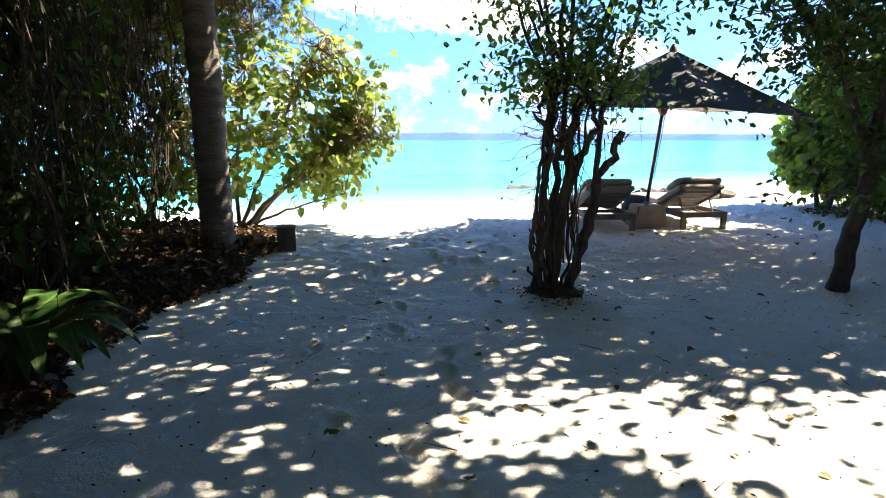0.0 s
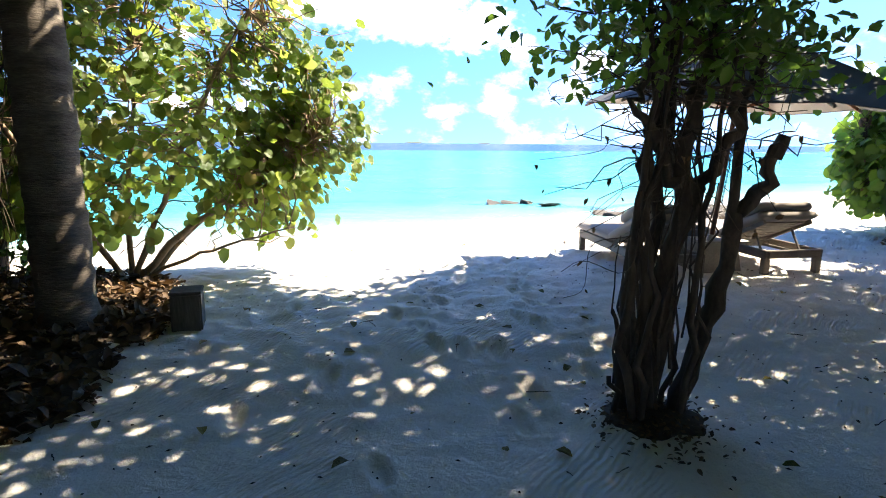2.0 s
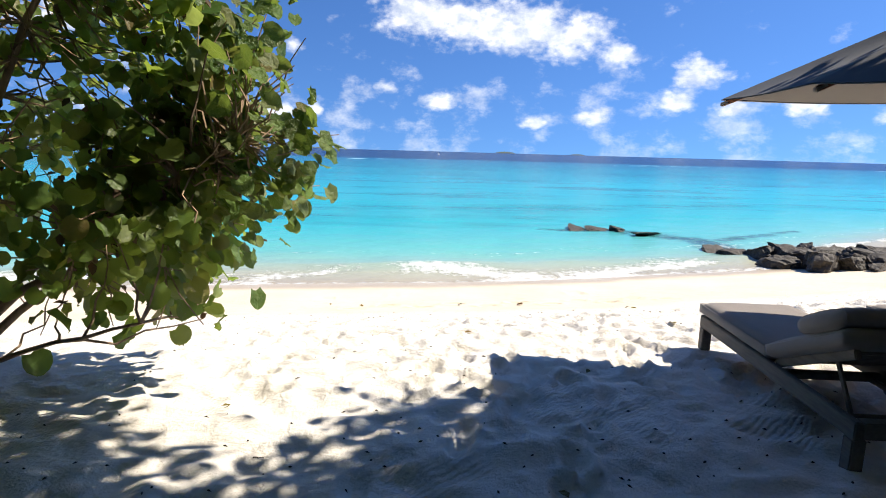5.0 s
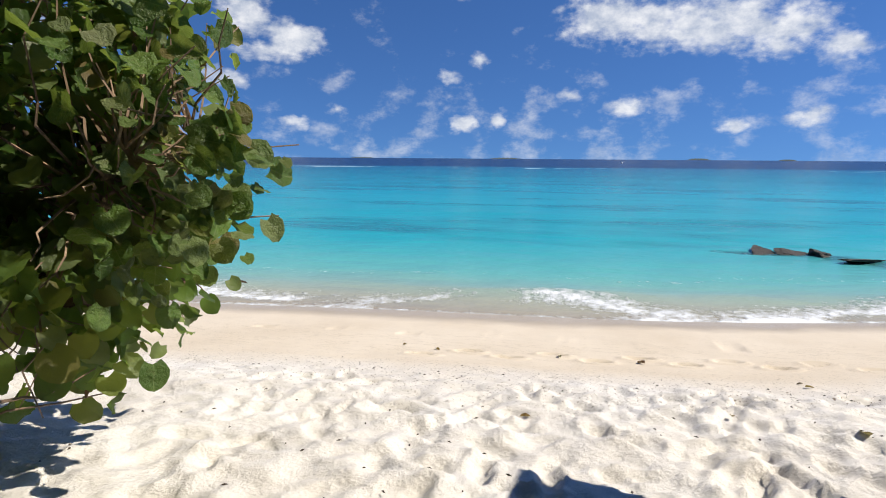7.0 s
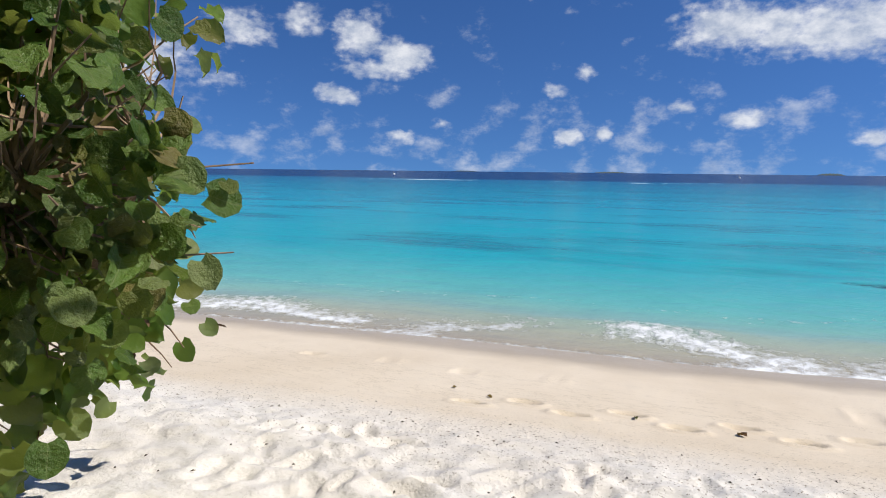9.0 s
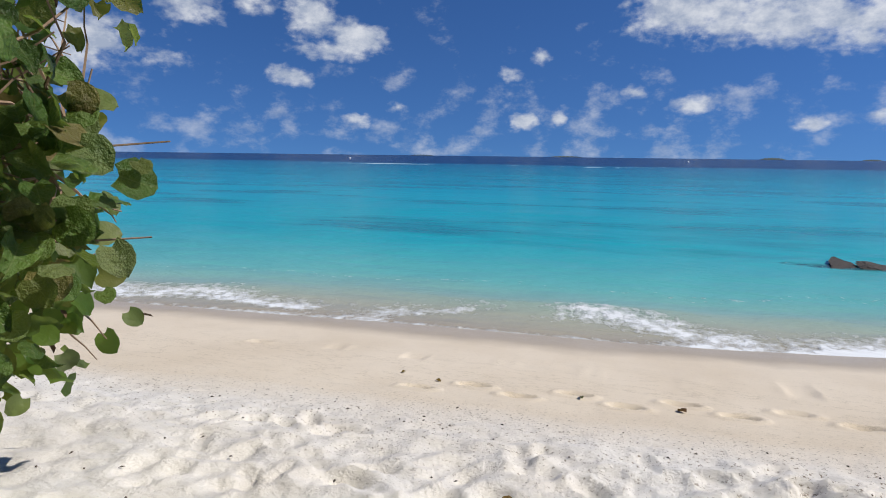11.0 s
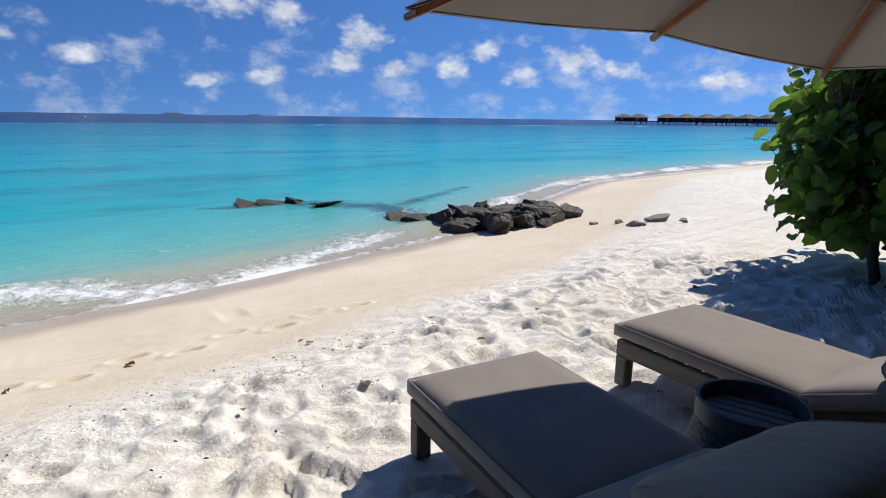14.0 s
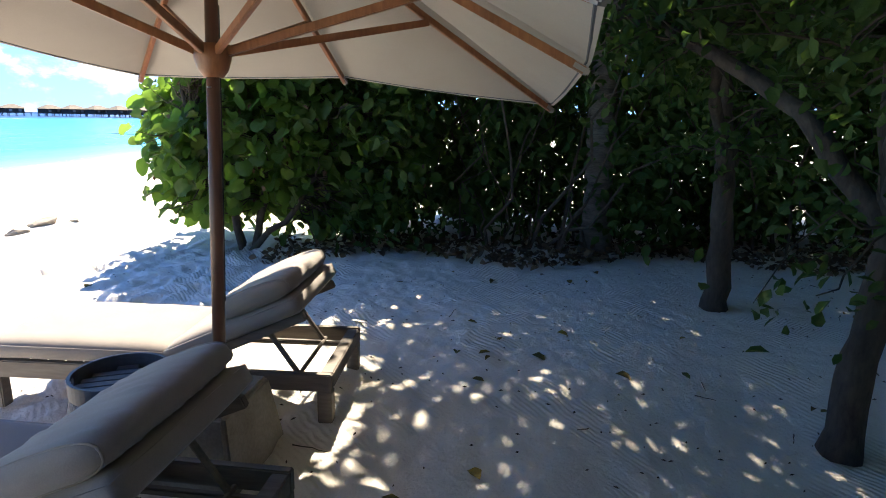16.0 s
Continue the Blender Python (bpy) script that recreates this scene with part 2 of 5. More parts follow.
def sea_material():
    m, nt, p = material("lagoon_water")
    pos = texcoord(nt, True)
    a = nt.nodes.new("ShaderNodeAttribute")
    a.attribute_name = "offshore"
    off = a.outputs["Fac"]
    streak = noise_node(nt, pos, 0.05, 5, 0.6, (0.5, 1.5, 1))
    weed = noise_node(nt, pos, 0.15, 5, 0.62, (0.5, 1.7, 1))
    lg = nt.nodes.new("ShaderNodeMath")
    lg.operation = "LOGARITHM"
    link(nt, calc(nt, "ADD", off, 1.0), lg.inputs[0])
    lg.inputs[1].default_value = 10.0
    depth = calc(nt, "ADD", calc(nt, "DIVIDE", lg.outputs[0], 3.0), calc(nt, "MULTIPLY", calc(nt, "MULTIPLY", calc(nt, "SUBTRACT", streak, 0.5), span(nt, off, 60, 150, 1.0, 0.12)), 0.13))
    col = ramp(nt, depth, ((0.0, (0.42, 0.36, 0.27)), (0.09, (0.40, 0.42, 0.33)), (0.20, (0.14, 0.47, 0.44)), (0.33, (0.012, 0.40, 0.46)),
                           (0.47, (0.004, 0.35, 0.46)), (0.60, (0.003, 0.22, 0.33)), (0.715, (0.003, 0.13, 0.24)), (0.735, (0.002, 0.022, 0.085)), (1.0, (0.002, 0.016, 0.065))))
    col = mix(nt, calc(nt, "MULTIPLY", span(nt, weed, 0.50, 0.74), calc(nt, "MULTIPLY", span(nt, off, 3, 7), span(nt, off, 150, 50, 0, 0.75))), col, (0.012, 0.11, 0.15))
    shelf = nt.nodes.new("ShaderNodeAttribute")
    shelf.attribute_name = "shelf"
    reef_rock = span(nt, calc(nt, "ADD", shelf.outputs["Fac"], calc(nt, "MULTIPLY", calc(nt, "SUBTRACT", noise_node(nt, pos, 2.2, 5, 0.65), 0.5), 1.4)), 0.25, 0.85, 0, 0.78)
    col = mix(nt, reef_rock, col, (0.020, 0.045, 0.040))
    # foam of the small breakers
    foam_n = noise_node(nt, pos, 5.5, 7, 0.72)
    wave_x = noise_node(nt, pos, 0.30, 2, 0.5)
    patchy = span(nt, noise_node(nt, pos, 0.33, 3, 0.6, (1, 0.5, 1)), 0.30, 0.50)
    off2 = calc(nt, "ADD", off, calc(nt, "MULTIPLY", calc(nt, "SUBTRACT", wave_x, 0.5), 2.2))
    edge_line = calc(nt, "MULTIPLY", span(nt, off, 0.24, 0.02), 0.75)
    belt = calc(nt, "MULTIPLY", patchy, calc(nt, "MULTIPLY", span(nt, off2, 0.15, 0.5), span(nt, off2, 1.6, 0.7)))
    second = calc(nt, "MULTIPLY", calc(nt, "MULTIPLY", span(nt, off2, 2.2, 2.6), span(nt, off2, 3.2, 2.7)), 0.35)
    lace = calc(nt, "ADD", calc(nt, "MULTIPLY", calc(nt, "ADD", belt, second), 0.95), calc(nt, "ADD", edge_line, calc(nt, "MULTIPLY", shelf.outputs["Fac"], 0.34)))
    foam = span(nt, calc(nt, "ADD", calc(nt, "MULTIPLY", lace, 0.42), foam_n), 0.71, 0.93)
    reef = calc(nt, "MULTIPLY", calc(nt, "MULTIPLY", span(nt, off, 118, 125), span(nt, off, 140, 130)), span(nt, noise_node(nt, pos, 0.025, 5, 0.7), 0.57, 0.62))
    foam = calc(nt, "MAXIMUM", calc(nt, "MULTIPLY", foam, span(nt, lace, 0.0, 0.12)), calc(nt, "MULTIPLY", reef, 0.7))
    col = mix(nt, foam, col, (0.82, 0.85, 0.86))
    link(nt, col, p.inputs["Base Color"])
    link(nt, mix(nt, foam, (0.22, 0.22, 0.22), (0.85, 0.85, 0.85)), p.inputs["Roughness"])
    p.inputs["IOR"].default_value = 1.33
    link(nt, span(nt, off, 3, 60, 0.25, 0.07), p.inputs["Specular IOR Level"])
    chop = noise_node(nt, pos, 1.6, 5, 0.6, (0.45, 1.2, 1))
    b1 = bump(nt, chop, 0.6, 0.16, None)
    swell = noise_node(nt, pos, 0.22, 3, 0.55, (0.35, 1.3, 1))
    b2 = bump(nt, swell, 0.5, 0.7, None, b1)
    bump(nt, foam, 0.7, 0.03, p, b2)
    return m


def weave_material():
    m, nt, p = material("woven_cord")
    pos = texcoord(nt, False)
    v = nt.nodes.new("ShaderNodeTexVoronoi")
    v.inputs["Scale"].default_value = 55
    link(nt, pos, v.inputs["Vector"])
    link(nt, ramp(nt, v.outputs["Distance"], ((0.0, (0.075, 0.105, 0.15)), (0.7, (0.025, 0.035, 0.055)))), p.inputs["Base Color"])
    p.inputs["Roughness"].default_value = 0.6
    bump(nt, v.outputs["Distance"], 0.8, 0.006, p)
    return m


M_SAND = sand_material()
M_SEA = sea_material()
M_TEAK = simple("weathered_teak", (0.085, 0.070, 0.058), (0.21, 0.18, 0.15), 0.75, 6, 45, 0.0015, (1, 0.12, 1))
M_RIB = simple("oiled_hardwood", (0.16, 0.055, 0.022), (0.33, 0.13, 0.055), 0.42, 8, 60, 0.001, (1, 1, 0.2))
M_POLE = simple("varnished_pole_wood", (0.075, 0.030, 0.018), (0.16, 0.070, 0.040), 0.45, 6, 50, 0.001, (1, 1, 0.1))
M_CUSHION = simple("taupe_canvas", (0.205, 0.178, 0.160), (0.265, 0.233, 0.210), 0.9, 3, 220, 0.0012, None, False, 0.25, 0.2)
M_CANOPY = simple("canopy_canvas", (0.26, 0.235, 0.215), (0.33, 0.30, 0.275), 0.85, 1.5, 180, 0.001)
M_CANOPY_TOP = simple("slate_canvas", (0.050, 0.056, 0.070), (0.075, 0.083, 0.10), 0.85, 1.2, 160, 0.001)
M_CONCRETE = simple("sandy_concrete", (0.21, 0.18, 0.14), (0.36, 0.32, 0.26), 0.9, 5, 60, 0.004)
M_TRAY = simple("dark_painted_slats", (0.035, 0.042, 0.055), (0.075, 0.088, 0.11), 0.55, 6, 70, 0.001, (1, 0.15, 1))
M_METAL = simple("dull_steel", (0.25, 0.25, 0.25), (0.4, 0.4, 0.4), 0.4, 8, 80, 0.0005)
M_METAL.node_tree.nodes["Principled BSDF"].inputs["Metallic"].default_value = 0.9
M_ROPE = simple("dark_rope", (0.02, 0.02, 0.022), (0.05, 0.05, 0.05), 0.9, 30, 200, 0.001)
M_WEAVE = weave_material()
M_BARK = simple("dark_bark", (0.020, 0.015, 0.011), (0.085, 0.066, 0.050), 0.92, 7, 38, 0.012, (1, 1, 0.35))
M_BARK_LIGHT = simple("pale_bark", (0.17, 0.11, 0.07), (0.40, 0.28, 0.19), 0.85, 6, 40, 0.006, (1, 1, 0.35))
M_PALM = simple("palm_bark", (0.050, 0.040, 0.032), (0.19, 0.16, 0.13), 0.9, 5, 30, 0.012, (0.6, 0.6, 3.0))
M_TWIG = simple("dry_twig", (0.030, 0.022, 0.016), (0.095, 0.070, 0.050), 0.9, 12, 60, 0.002)
M_ROCK = simple("beach_rock", (0.012, 0.010, 0.008), (0.085, 0.070, 0.053), 0.72, 3.0, 16, 0.06, None, True)
M_ROCK_DRY = simple("dry_beach_rock", (0.18, 0.155, 0.12), (0.38, 0.33, 0.26), 0.85, 3, 18, 0.02, None, True)
M_ROCK_PALE = simple("bleached_coral", (0.45, 0.42, 0.37), (0.66, 0.63, 0.57), 0.9, 6, 40, 0.006)
M_POST = simple("old_timber", (0.05, 0.042, 0.034), (0.14, 0.12, 0.095), 0.9, 7, 45, 0.006, (1, 1, 0.2))
M_THATCH = simple("villa_thatch", (0.10, 0.085, 0.065), (0.22, 0.19, 0.15), 0.95, 0.6, 3, 0.05, None, True)
M_VILLA = simple("villa_timber", (0.035, 0.032, 0.030), (0.085, 0.075, 0.065), 0.85, 0.7, 4, 0.03, None, True)
M_ISLE = simple("far_woods", (0.05, 0.07, 0.06), (0.08, 0.105, 0.085), 0.95, 0.01, 0.1, 0.5, None, True)
M_WHITE = simple("white_hull_paint", (0.7, 0.7, 0.7), (0.82, 0.82, 0.82), 0.5, 1, 9, 0.002)
GREENS = ((0.055, 0.120, 0.026), (0.080, 0.165, 0.034), (0.13, 0.225, 0.048), (0.18, 0.245, 0.085), (0.23, 0.25, 0.135), (0.065, 0.140, 0.030), (0.23, 0.16, 0.065), (0.12, 0.20, 0.05))
M_LEAF = leaf_material("hibiscus_leaf", GREENS, (0.42, 0.52, 0.08), False, 0.42, 0.56)
M_LEAF_ONE = leaf_material("hibiscus_leaf_single", GREENS, (0.36, 0.46, 0.07), True, 0.34, 0.40)
M_LEAF_MID = leaf_material("deep_green_leaf", ((0.040, 0.095, 0.022), (0.060, 0.135, 0.030), (0.085, 0.165, 0.038), (0.050, 0.115, 0.026), (0.11, 0.16, 0.05)), (0.26, 0.46, 0.06), False, 0.30, 0.54)
M_LEAF_DARK = leaf_material("thicket_leaf", ((0.036, 0.074, 0.020), (0.050, 0.098, 0.026), (0.075, 0.130, 0.034), (0.044, 0.085, 0.024)), (0.16, 0.30, 0.04), False, 0.55, 0.24)
M_LEAF_DARK.node_tree.nodes["Principled BSDF"].inputs["Specular IOR Level"].default_value = 0.15
M_LEAF_DRY = leaf_material("dead_leaf", ((0.11, 0.062, 0.035), (0.075, 0.045, 0.028), (0.17, 0.10, 0.06), (0.24, 0.15, 0.08), (0.06, 0.04, 0.028)), (0.2, 0.1, 0.03), False, 0.7, 0.15)
M_LEAF_FALLEN = leaf_material("fallen_leaf", ((0.20, 0.13, 0.03), (0.12, 0.10, 0.03), (0.32, 0.22, 0.03), (0.15, 0.06, 0.025), (0.10, 0.12, 0.03)), (0.25, 0.18, 0.03), True, 0.6, 0.2)
M_LILY = leaf_material("strap_leaf", ((0.022, 0.060, 0.016), (0.030, 0.080, 0.020), (0.040, 0.095, 0.024)), (0.10, 0.22, 0.03), True, 0.35, 0.2)
M_NEEDLE = leaf_material("feathery_twig_leaf", ((0.10, 0.12, 0.05), (0.13, 0.14, 0.06), (0.08, 0.10, 0.04)), (0.25, 0.28, 0.07), False, 0.6, 0.3)
M_LITTER = simple("leaf_litter_soil", (0.028, 0.020, 0.014), (0.085, 0.060, 0.042), 0.95, 6, 30, 0.03, None, True)


# ---- builders ----
class Geo:
    """Vertices and faces of one part."""

    def __init__(self):
        self.v, self.f = [], []

    def add(self, verts, faces):
        n = len(self.v)
        self.v += [tuple(p) for p in verts]
        self.f += [tuple(i + n for i in q) for q in faces]
        return self

    def box(self, c, s, m=None, bevel=0.006):
        bm = bmesh.new()
        bmesh.ops.create_cube(bm, size=1.0)
        bmesh.ops.scale(bm, vec=s, verts=bm.verts)
        if bevel:
            bmesh.ops.bevel(bm, geom=bm.edges[:], offset=min(bevel, 0.3 * min(s)), segments=2, affect="EDGES")
        if m is not None:
            bmesh.ops.transform(bm, matrix=m, verts=bm.verts)
        bmesh.ops.translate(bm, vec=c, verts=bm.verts)
        bm.verts.index_update()
        self.add([v.co[:] for v in bm.verts], [[v.index for v in q.verts] for q in bm.faces])
        bm.free()
        return self

    def tube(self, pts, radii, sides=7, wobble=0.0):
        pts = [Vector(p) for p in pts]
        side = Vector((1, 0, 0))
        rings = []
        for i, p in enumerate(pts):
            ax = (pts[min(i + 1, len(pts) - 1)] - pts[max(i - 1, 0)]).normalized()
            side = side - ax * side.dot(ax)
            if side.length < 1e-4:
                side = ax.orthogonal()
            side.normalize()
            up = ax.cross(side)
            r = radii[i] if isinstance(radii, (list, tuple)) else radii
            ring = []
            for k in range(sides):
                a = 2 * math.pi * k / sides
                rr = r * (1 + wobble * noise.noise(p * 6 + Vector((k * 1.7, 0, 0))))
                ring.append(p + (side * math.cos(a) + up * math.sin(a)) * rr)
            rings.append(ring)
        n = len(self.v)
        for ring in rings:
            self.v += [tuple(q) for q in ring]
        for i in range(len(rings) - 1):
            for k in range(sides):
                a, b = n + i * sides + k, n + i * sides + (k + 1) % sides
                self.f.append((a, b, b + sides, a + sides))
        self.f.append(tuple(n + k for k in reversed(range(sides))))
        self.f.append(tuple(n + (len(rings) - 1) * sides + k for k in range(sides)))
        return self

    def lathe(self, profile, sides=32):
        n = len(self.v)
        for r, z in profile:
            self.v += [(r * math.cos(2 * math.pi * k / sides), r * math.sin(2 * math.pi * k / sides), z) for k in range(sides)]
        for i in range(len(profile) - 1):
            for k in range(sides):
                a, b = n + i * sides + k, n + i * sides + (k + 1) % sides
                self.f.append((a, b, b + sides, a + sides))
        return self


def mesh_of(geo, name, mat, smooth=False):
    me = bpy.data.meshes.new(name)
    me.from_pydata(geo.v, [], geo.f)
    me.materials.append(mat)
    if smooth:
        me.shade_smooth()
    return me


def part(name, geo, mat, parent, label="", smooth=False):
    ob = new(name, mesh_of(geo, name, mat, smooth))
    ob.parent = parent
    if label:
        tagged(ob, label)
    return ob


def thing(name, label, category, at=(0, 0, 0), rz=0.0, group="", kind=""):
    ob = new(name)
    ob.empty_display_size = 0.1
    ob.matrix_basis = pose(*at, 0, 0, rz)
    return tagged(ob, label, category, group, kind)


# leaf outlines: along, across, lift
def heart_grid():
    """A broad heart-shaped blade with a folded midrib, wavy rim and drooping tip."""
    cols = (-1.0, -0.55, 0.0, 0.55, 1.0)
    along = (0.0, 0.16, 0.36, 0.57, 0.77, 0.92, 1.0)
    half = (0.27, 0.46, 0.54, 0.53, 0.42, 0.23, 0.02)
    pts = []
    for i, (s, w) in enumerate(zip(along, half)):
        for c in cols:
            x = s - 0.16 * abs(c) ** 1.5 * (1 - s) ** 2
            lift = 0.10 * abs(c) * w / 0.5 + 0.045 * math.sin(2.6 * i + 2.0 * c) * abs(c) - 0.13 * s * s
            pts.append((x, c * w, lift))
    faces = [(i * 5 + k, i * 5 + k + 1, i * 5 + k + 6, i * 5 + k + 5) for i in range(6) for k in range(4)]
    return np.array(pts), faces


HEART, HEART_F = heart_grid()
OVAL = np.array([(0.0, 0, 0), (0.35, 0.30, 0.06), (0.75, 0.22, 0.03), (1.0, 0, -0.06), (0.75, -0.22, 0.03), (0.35, -0.30, 0.06), (0.5, 0, -0.02)])
OVAL_F = [(0, 6, 1), (1, 6, 2), (2, 6, 3), (3, 6, 4), (4, 6, 5), (5, 6, 0)]
BLADE = np.array([(0.0, 0.03, 0), (0.0, -0.03, 0), (0.5, 0.035, 0.02), (0.5, -0.035, 0.02), (1.0, 0, -0.06)])
BLADE_F = [(0, 1, 3, 2), (2, 3, 4)]


def leaf_mesh(name, places, sizes, outline, faces, mat, rng, droop=0.35, flat=0.5, out_from=None, face=None):
    """One mesh of many small leaves; droop leans the tips down, flat makes blades lie level."""
    n = len(places)
    P = np.asarray(places, float)
    along = rng.normal(size=(n, 3))
    if out_from is not None:
        o = P - np.asarray(out_from)
        along += 0.9 * o / (np.linalg.norm(o, axis=1, keepdims=True) + 1e-6)
    along[:, 2] = along[:, 2] * 0.6 - droop * 2.0
    along /= np.linalg.norm(along, axis=1, keepdims=True)
    up = rng.normal(size=(n, 3))
    up[:, 2] += flat * 3
    if face is not None:
        up += np.asarray(face)
    across = np.cross(up, along)
    across /= np.linalg.norm(across, axis=1, keepdims=True) + 1e-9
    lift = np.cross(along, across)
    s = np.asarray(sizes, float)[:, None, None]
    curl = rng.uniform(0.6, 3.2, size=(n, 1, 1))
    o = outline[None]
    V = P[:, None] + s * (o[..., :1] * along[:, None] + o[..., 1:2] * across[:, None] + o[..., 2:3] * curl * lift[:, None])
    k = len(outline)
    me = bpy.data.meshes.new(name)
    loops = np.concatenate([np.array(f) for f in faces])
    lens = np.array([len(f) for f in faces])
    all_loops = (loops[None] + (np.arange(n) * k)[:, None]).ravel()
    starts = np.concatenate([[0], np.cumsum(lens)[:-1]])
    all_starts = (starts[None] + (np.arange(n) * len(loops))[:, None]).ravel()
    me.vertices.add(n * k)
    me.vertices.foreach_set("co", V.ravel().astype(np.float32))
    me.loops.add(len(all_loops))
    me.loops.foreach_set("vertex_index", all_loops.astype(np.int32))
    me.polygons.add(n * len(faces))
    me.polygons.foreach_set("loop_start", all_starts.astype(np.int32))
    me.update(calc_edges=True)
    me.materials.append(mat)
    me.shade_smooth()
    return me


def leaf_part(name, parent, *args, label="", **kw):
    ob = new(name, leaf_mesh(name, *args, **kw))
    ob.parent = parent
    tagged(ob, label, kind="stuff")
    return ob


def bend(a, b, rng, n=6, sway=0.12, sag=0.0):
    """A crooked line of points from a to b."""
    a, b = Vector(a), Vector(b)
    L = (b - a).length
    off = Vector((0, 0, 0))
    out = []
    for i in range(n + 1):
        t = i / n
        off = off * 0.6 + Vector(rng.normal(size=3)) * sway * L * 0.25
        p = a.lerp(b, t) + off * math.sin(math.pi * t) + Vector((0, 0, -sag * L * 4 * t * (1 - t)))
        out.append(p)
    return out


def taper(r0, r1, n):
    return [r0 + (r1 - r0) * i / n for i in range(n + 1)]


# ---- ground and sea ----
SHORE_X = [-4000, -60, -20, -6, -2, 2, 4, 8, 12, 17.5, 37, 80, 200, 4000]
SHORE_Y = [11, 13.2, 15.0, 16.25, 16.8, 17.2, 17.75, 18.75, 21.2, 24.0, 26.2, 31, 38, 60]
PROFILE_D = [-4000, -60, -20, -6, 0, 2.9, 3.5, 4.6, 5.8, 7.0, 4000]
PROFILE_Z = [-14, -5, -3.2, -1.55, -0.76, -0.42, -0.31, -0.12, -0.03, 0.0, 0.0]
SEA_Z = -0.75


def smooth_interp(x, xs, ys):
    x = np.asarray(x, float)
    return 0.5 * np.interp(x, xs, ys) + 0.25 * np.interp(x - 1.2, xs, ys) + 0.25 * np.interp(x + 1.2, xs, ys)


def shore_y(x):
    return smooth_interp(x, SHORE_X, SHORE_Y)


def lines(lo, hi, step, far, growth=1.22):
    mid = list(np.arange(lo, hi + 1e-6, step))
    out, s, p = [], step, hi
    while p < far:
        s *= growth
        p += s
        out.append(p)
    left, s, p = [], step, lo
    while p > -far:
        s *= growth
        p -= s
        left.append(p)
    return np.array(left[::-1] + mid + out)


def hash_noise(x, y, seed):
    """Smooth value noise on a plane, in -1..1."""
    rng = np.random.default_rng(seed)
    tab = rng.uniform(-1, 1, size=(256, 256))
    xi, yi = np.floor(x).astype(int), np.floor(y).astype(int)
    fx, fy = x - xi, y - yi
    fx, fy = fx * fx * (3 - 2 * fx), fy * fy * (3 - 2 * fy)
    g = lambda i, j: tab[(xi + i) % 256, (yi + j) % 256]
    return (g(0, 0) * (1 - fx) + g(1, 0) * fx) * (1 - fy) + (g(0, 1) * (1 - fx) + g(1, 1) * fx) * fy


def step_prints():
    """Centres, headings and sizes of footprints pressed into the sand."""
    rng = np.random.default_rng(8)
    out = []
    for i in range(11):
        out.append((-0.75 + 0.42 * i, 14.05 + 0.07 * i + (0.16 if i % 2 else -0.05), 0.08, 0.13, 0.055, 0.045))
    for i in range(9):
        out.append((-3.0 + 0.9 * i, 14.85 + 0.10 * i + rng.uniform(-.1, .1), 0.1, 0.12, 0.05, 0.035))
    for i in range(26):
        out.append((0.2 + rng.uniform(-0.5, 1.5), 7.6 + 0.16 * i + rng.uniform(-.15, .15), 1.5 + rng.uniform(-.4, .4), 0.14, 0.06, 0.045))
    for i in range(18):
        out.append((-1.0 + rng.uniform(-0.9, 0.9), 4.2 + 0.32 * i, 1.5 + rng.uniform(-.5, .5), 0.13, 0.055, 0.035))
    for i in range(430):
        x, y = rng.uniform(-1.6, 7.5), rng.uniform(10.6, 13.6)
        if shore_y(x) - y < 4.1:
            continue
        out.append((x, y, rng.uniform(0, 3.1), rng.uniform(0.10, 0.19), rng.uniform(0.045, 0.085), rng.uniform(0.016, 0.038)))
    return out


def ground_height(X, Y):
    D = shore_y(X) - Y
    Z = np.interp(D, PROFILE_D, PROFILE_Z)
    soft = np.clip((D - 3.5) / 0.8, 0, 1) * np.clip((11.0 - D) / 3.5, 0.25, 1)
    Z = Z + soft * (0.020 * hash_noise(X * 2.3, Y * 2.9, 1) + 0.020 * hash_noise(X * 4.9, Y * 6.6, 2) + 0.020 * hash_noise(X * 9, Y * 12, 3))
    fall_y, fall_x = np.clip((9.0 - Y) / 1.8, 0, 1), np.clip((5.0 - X) / 1.6, 0, 1)
    Z = Z - 0.20 * fall_y * fall_y * (3 - 2 * fall_y) * fall_x * fall_x * (3 - 2 * fall_x)
    Z = Z + 0.012 * hash_noise(X * 0.7, Y * 0.7, 4) * np.clip(D - 2, 0, 1)
    return Z, D


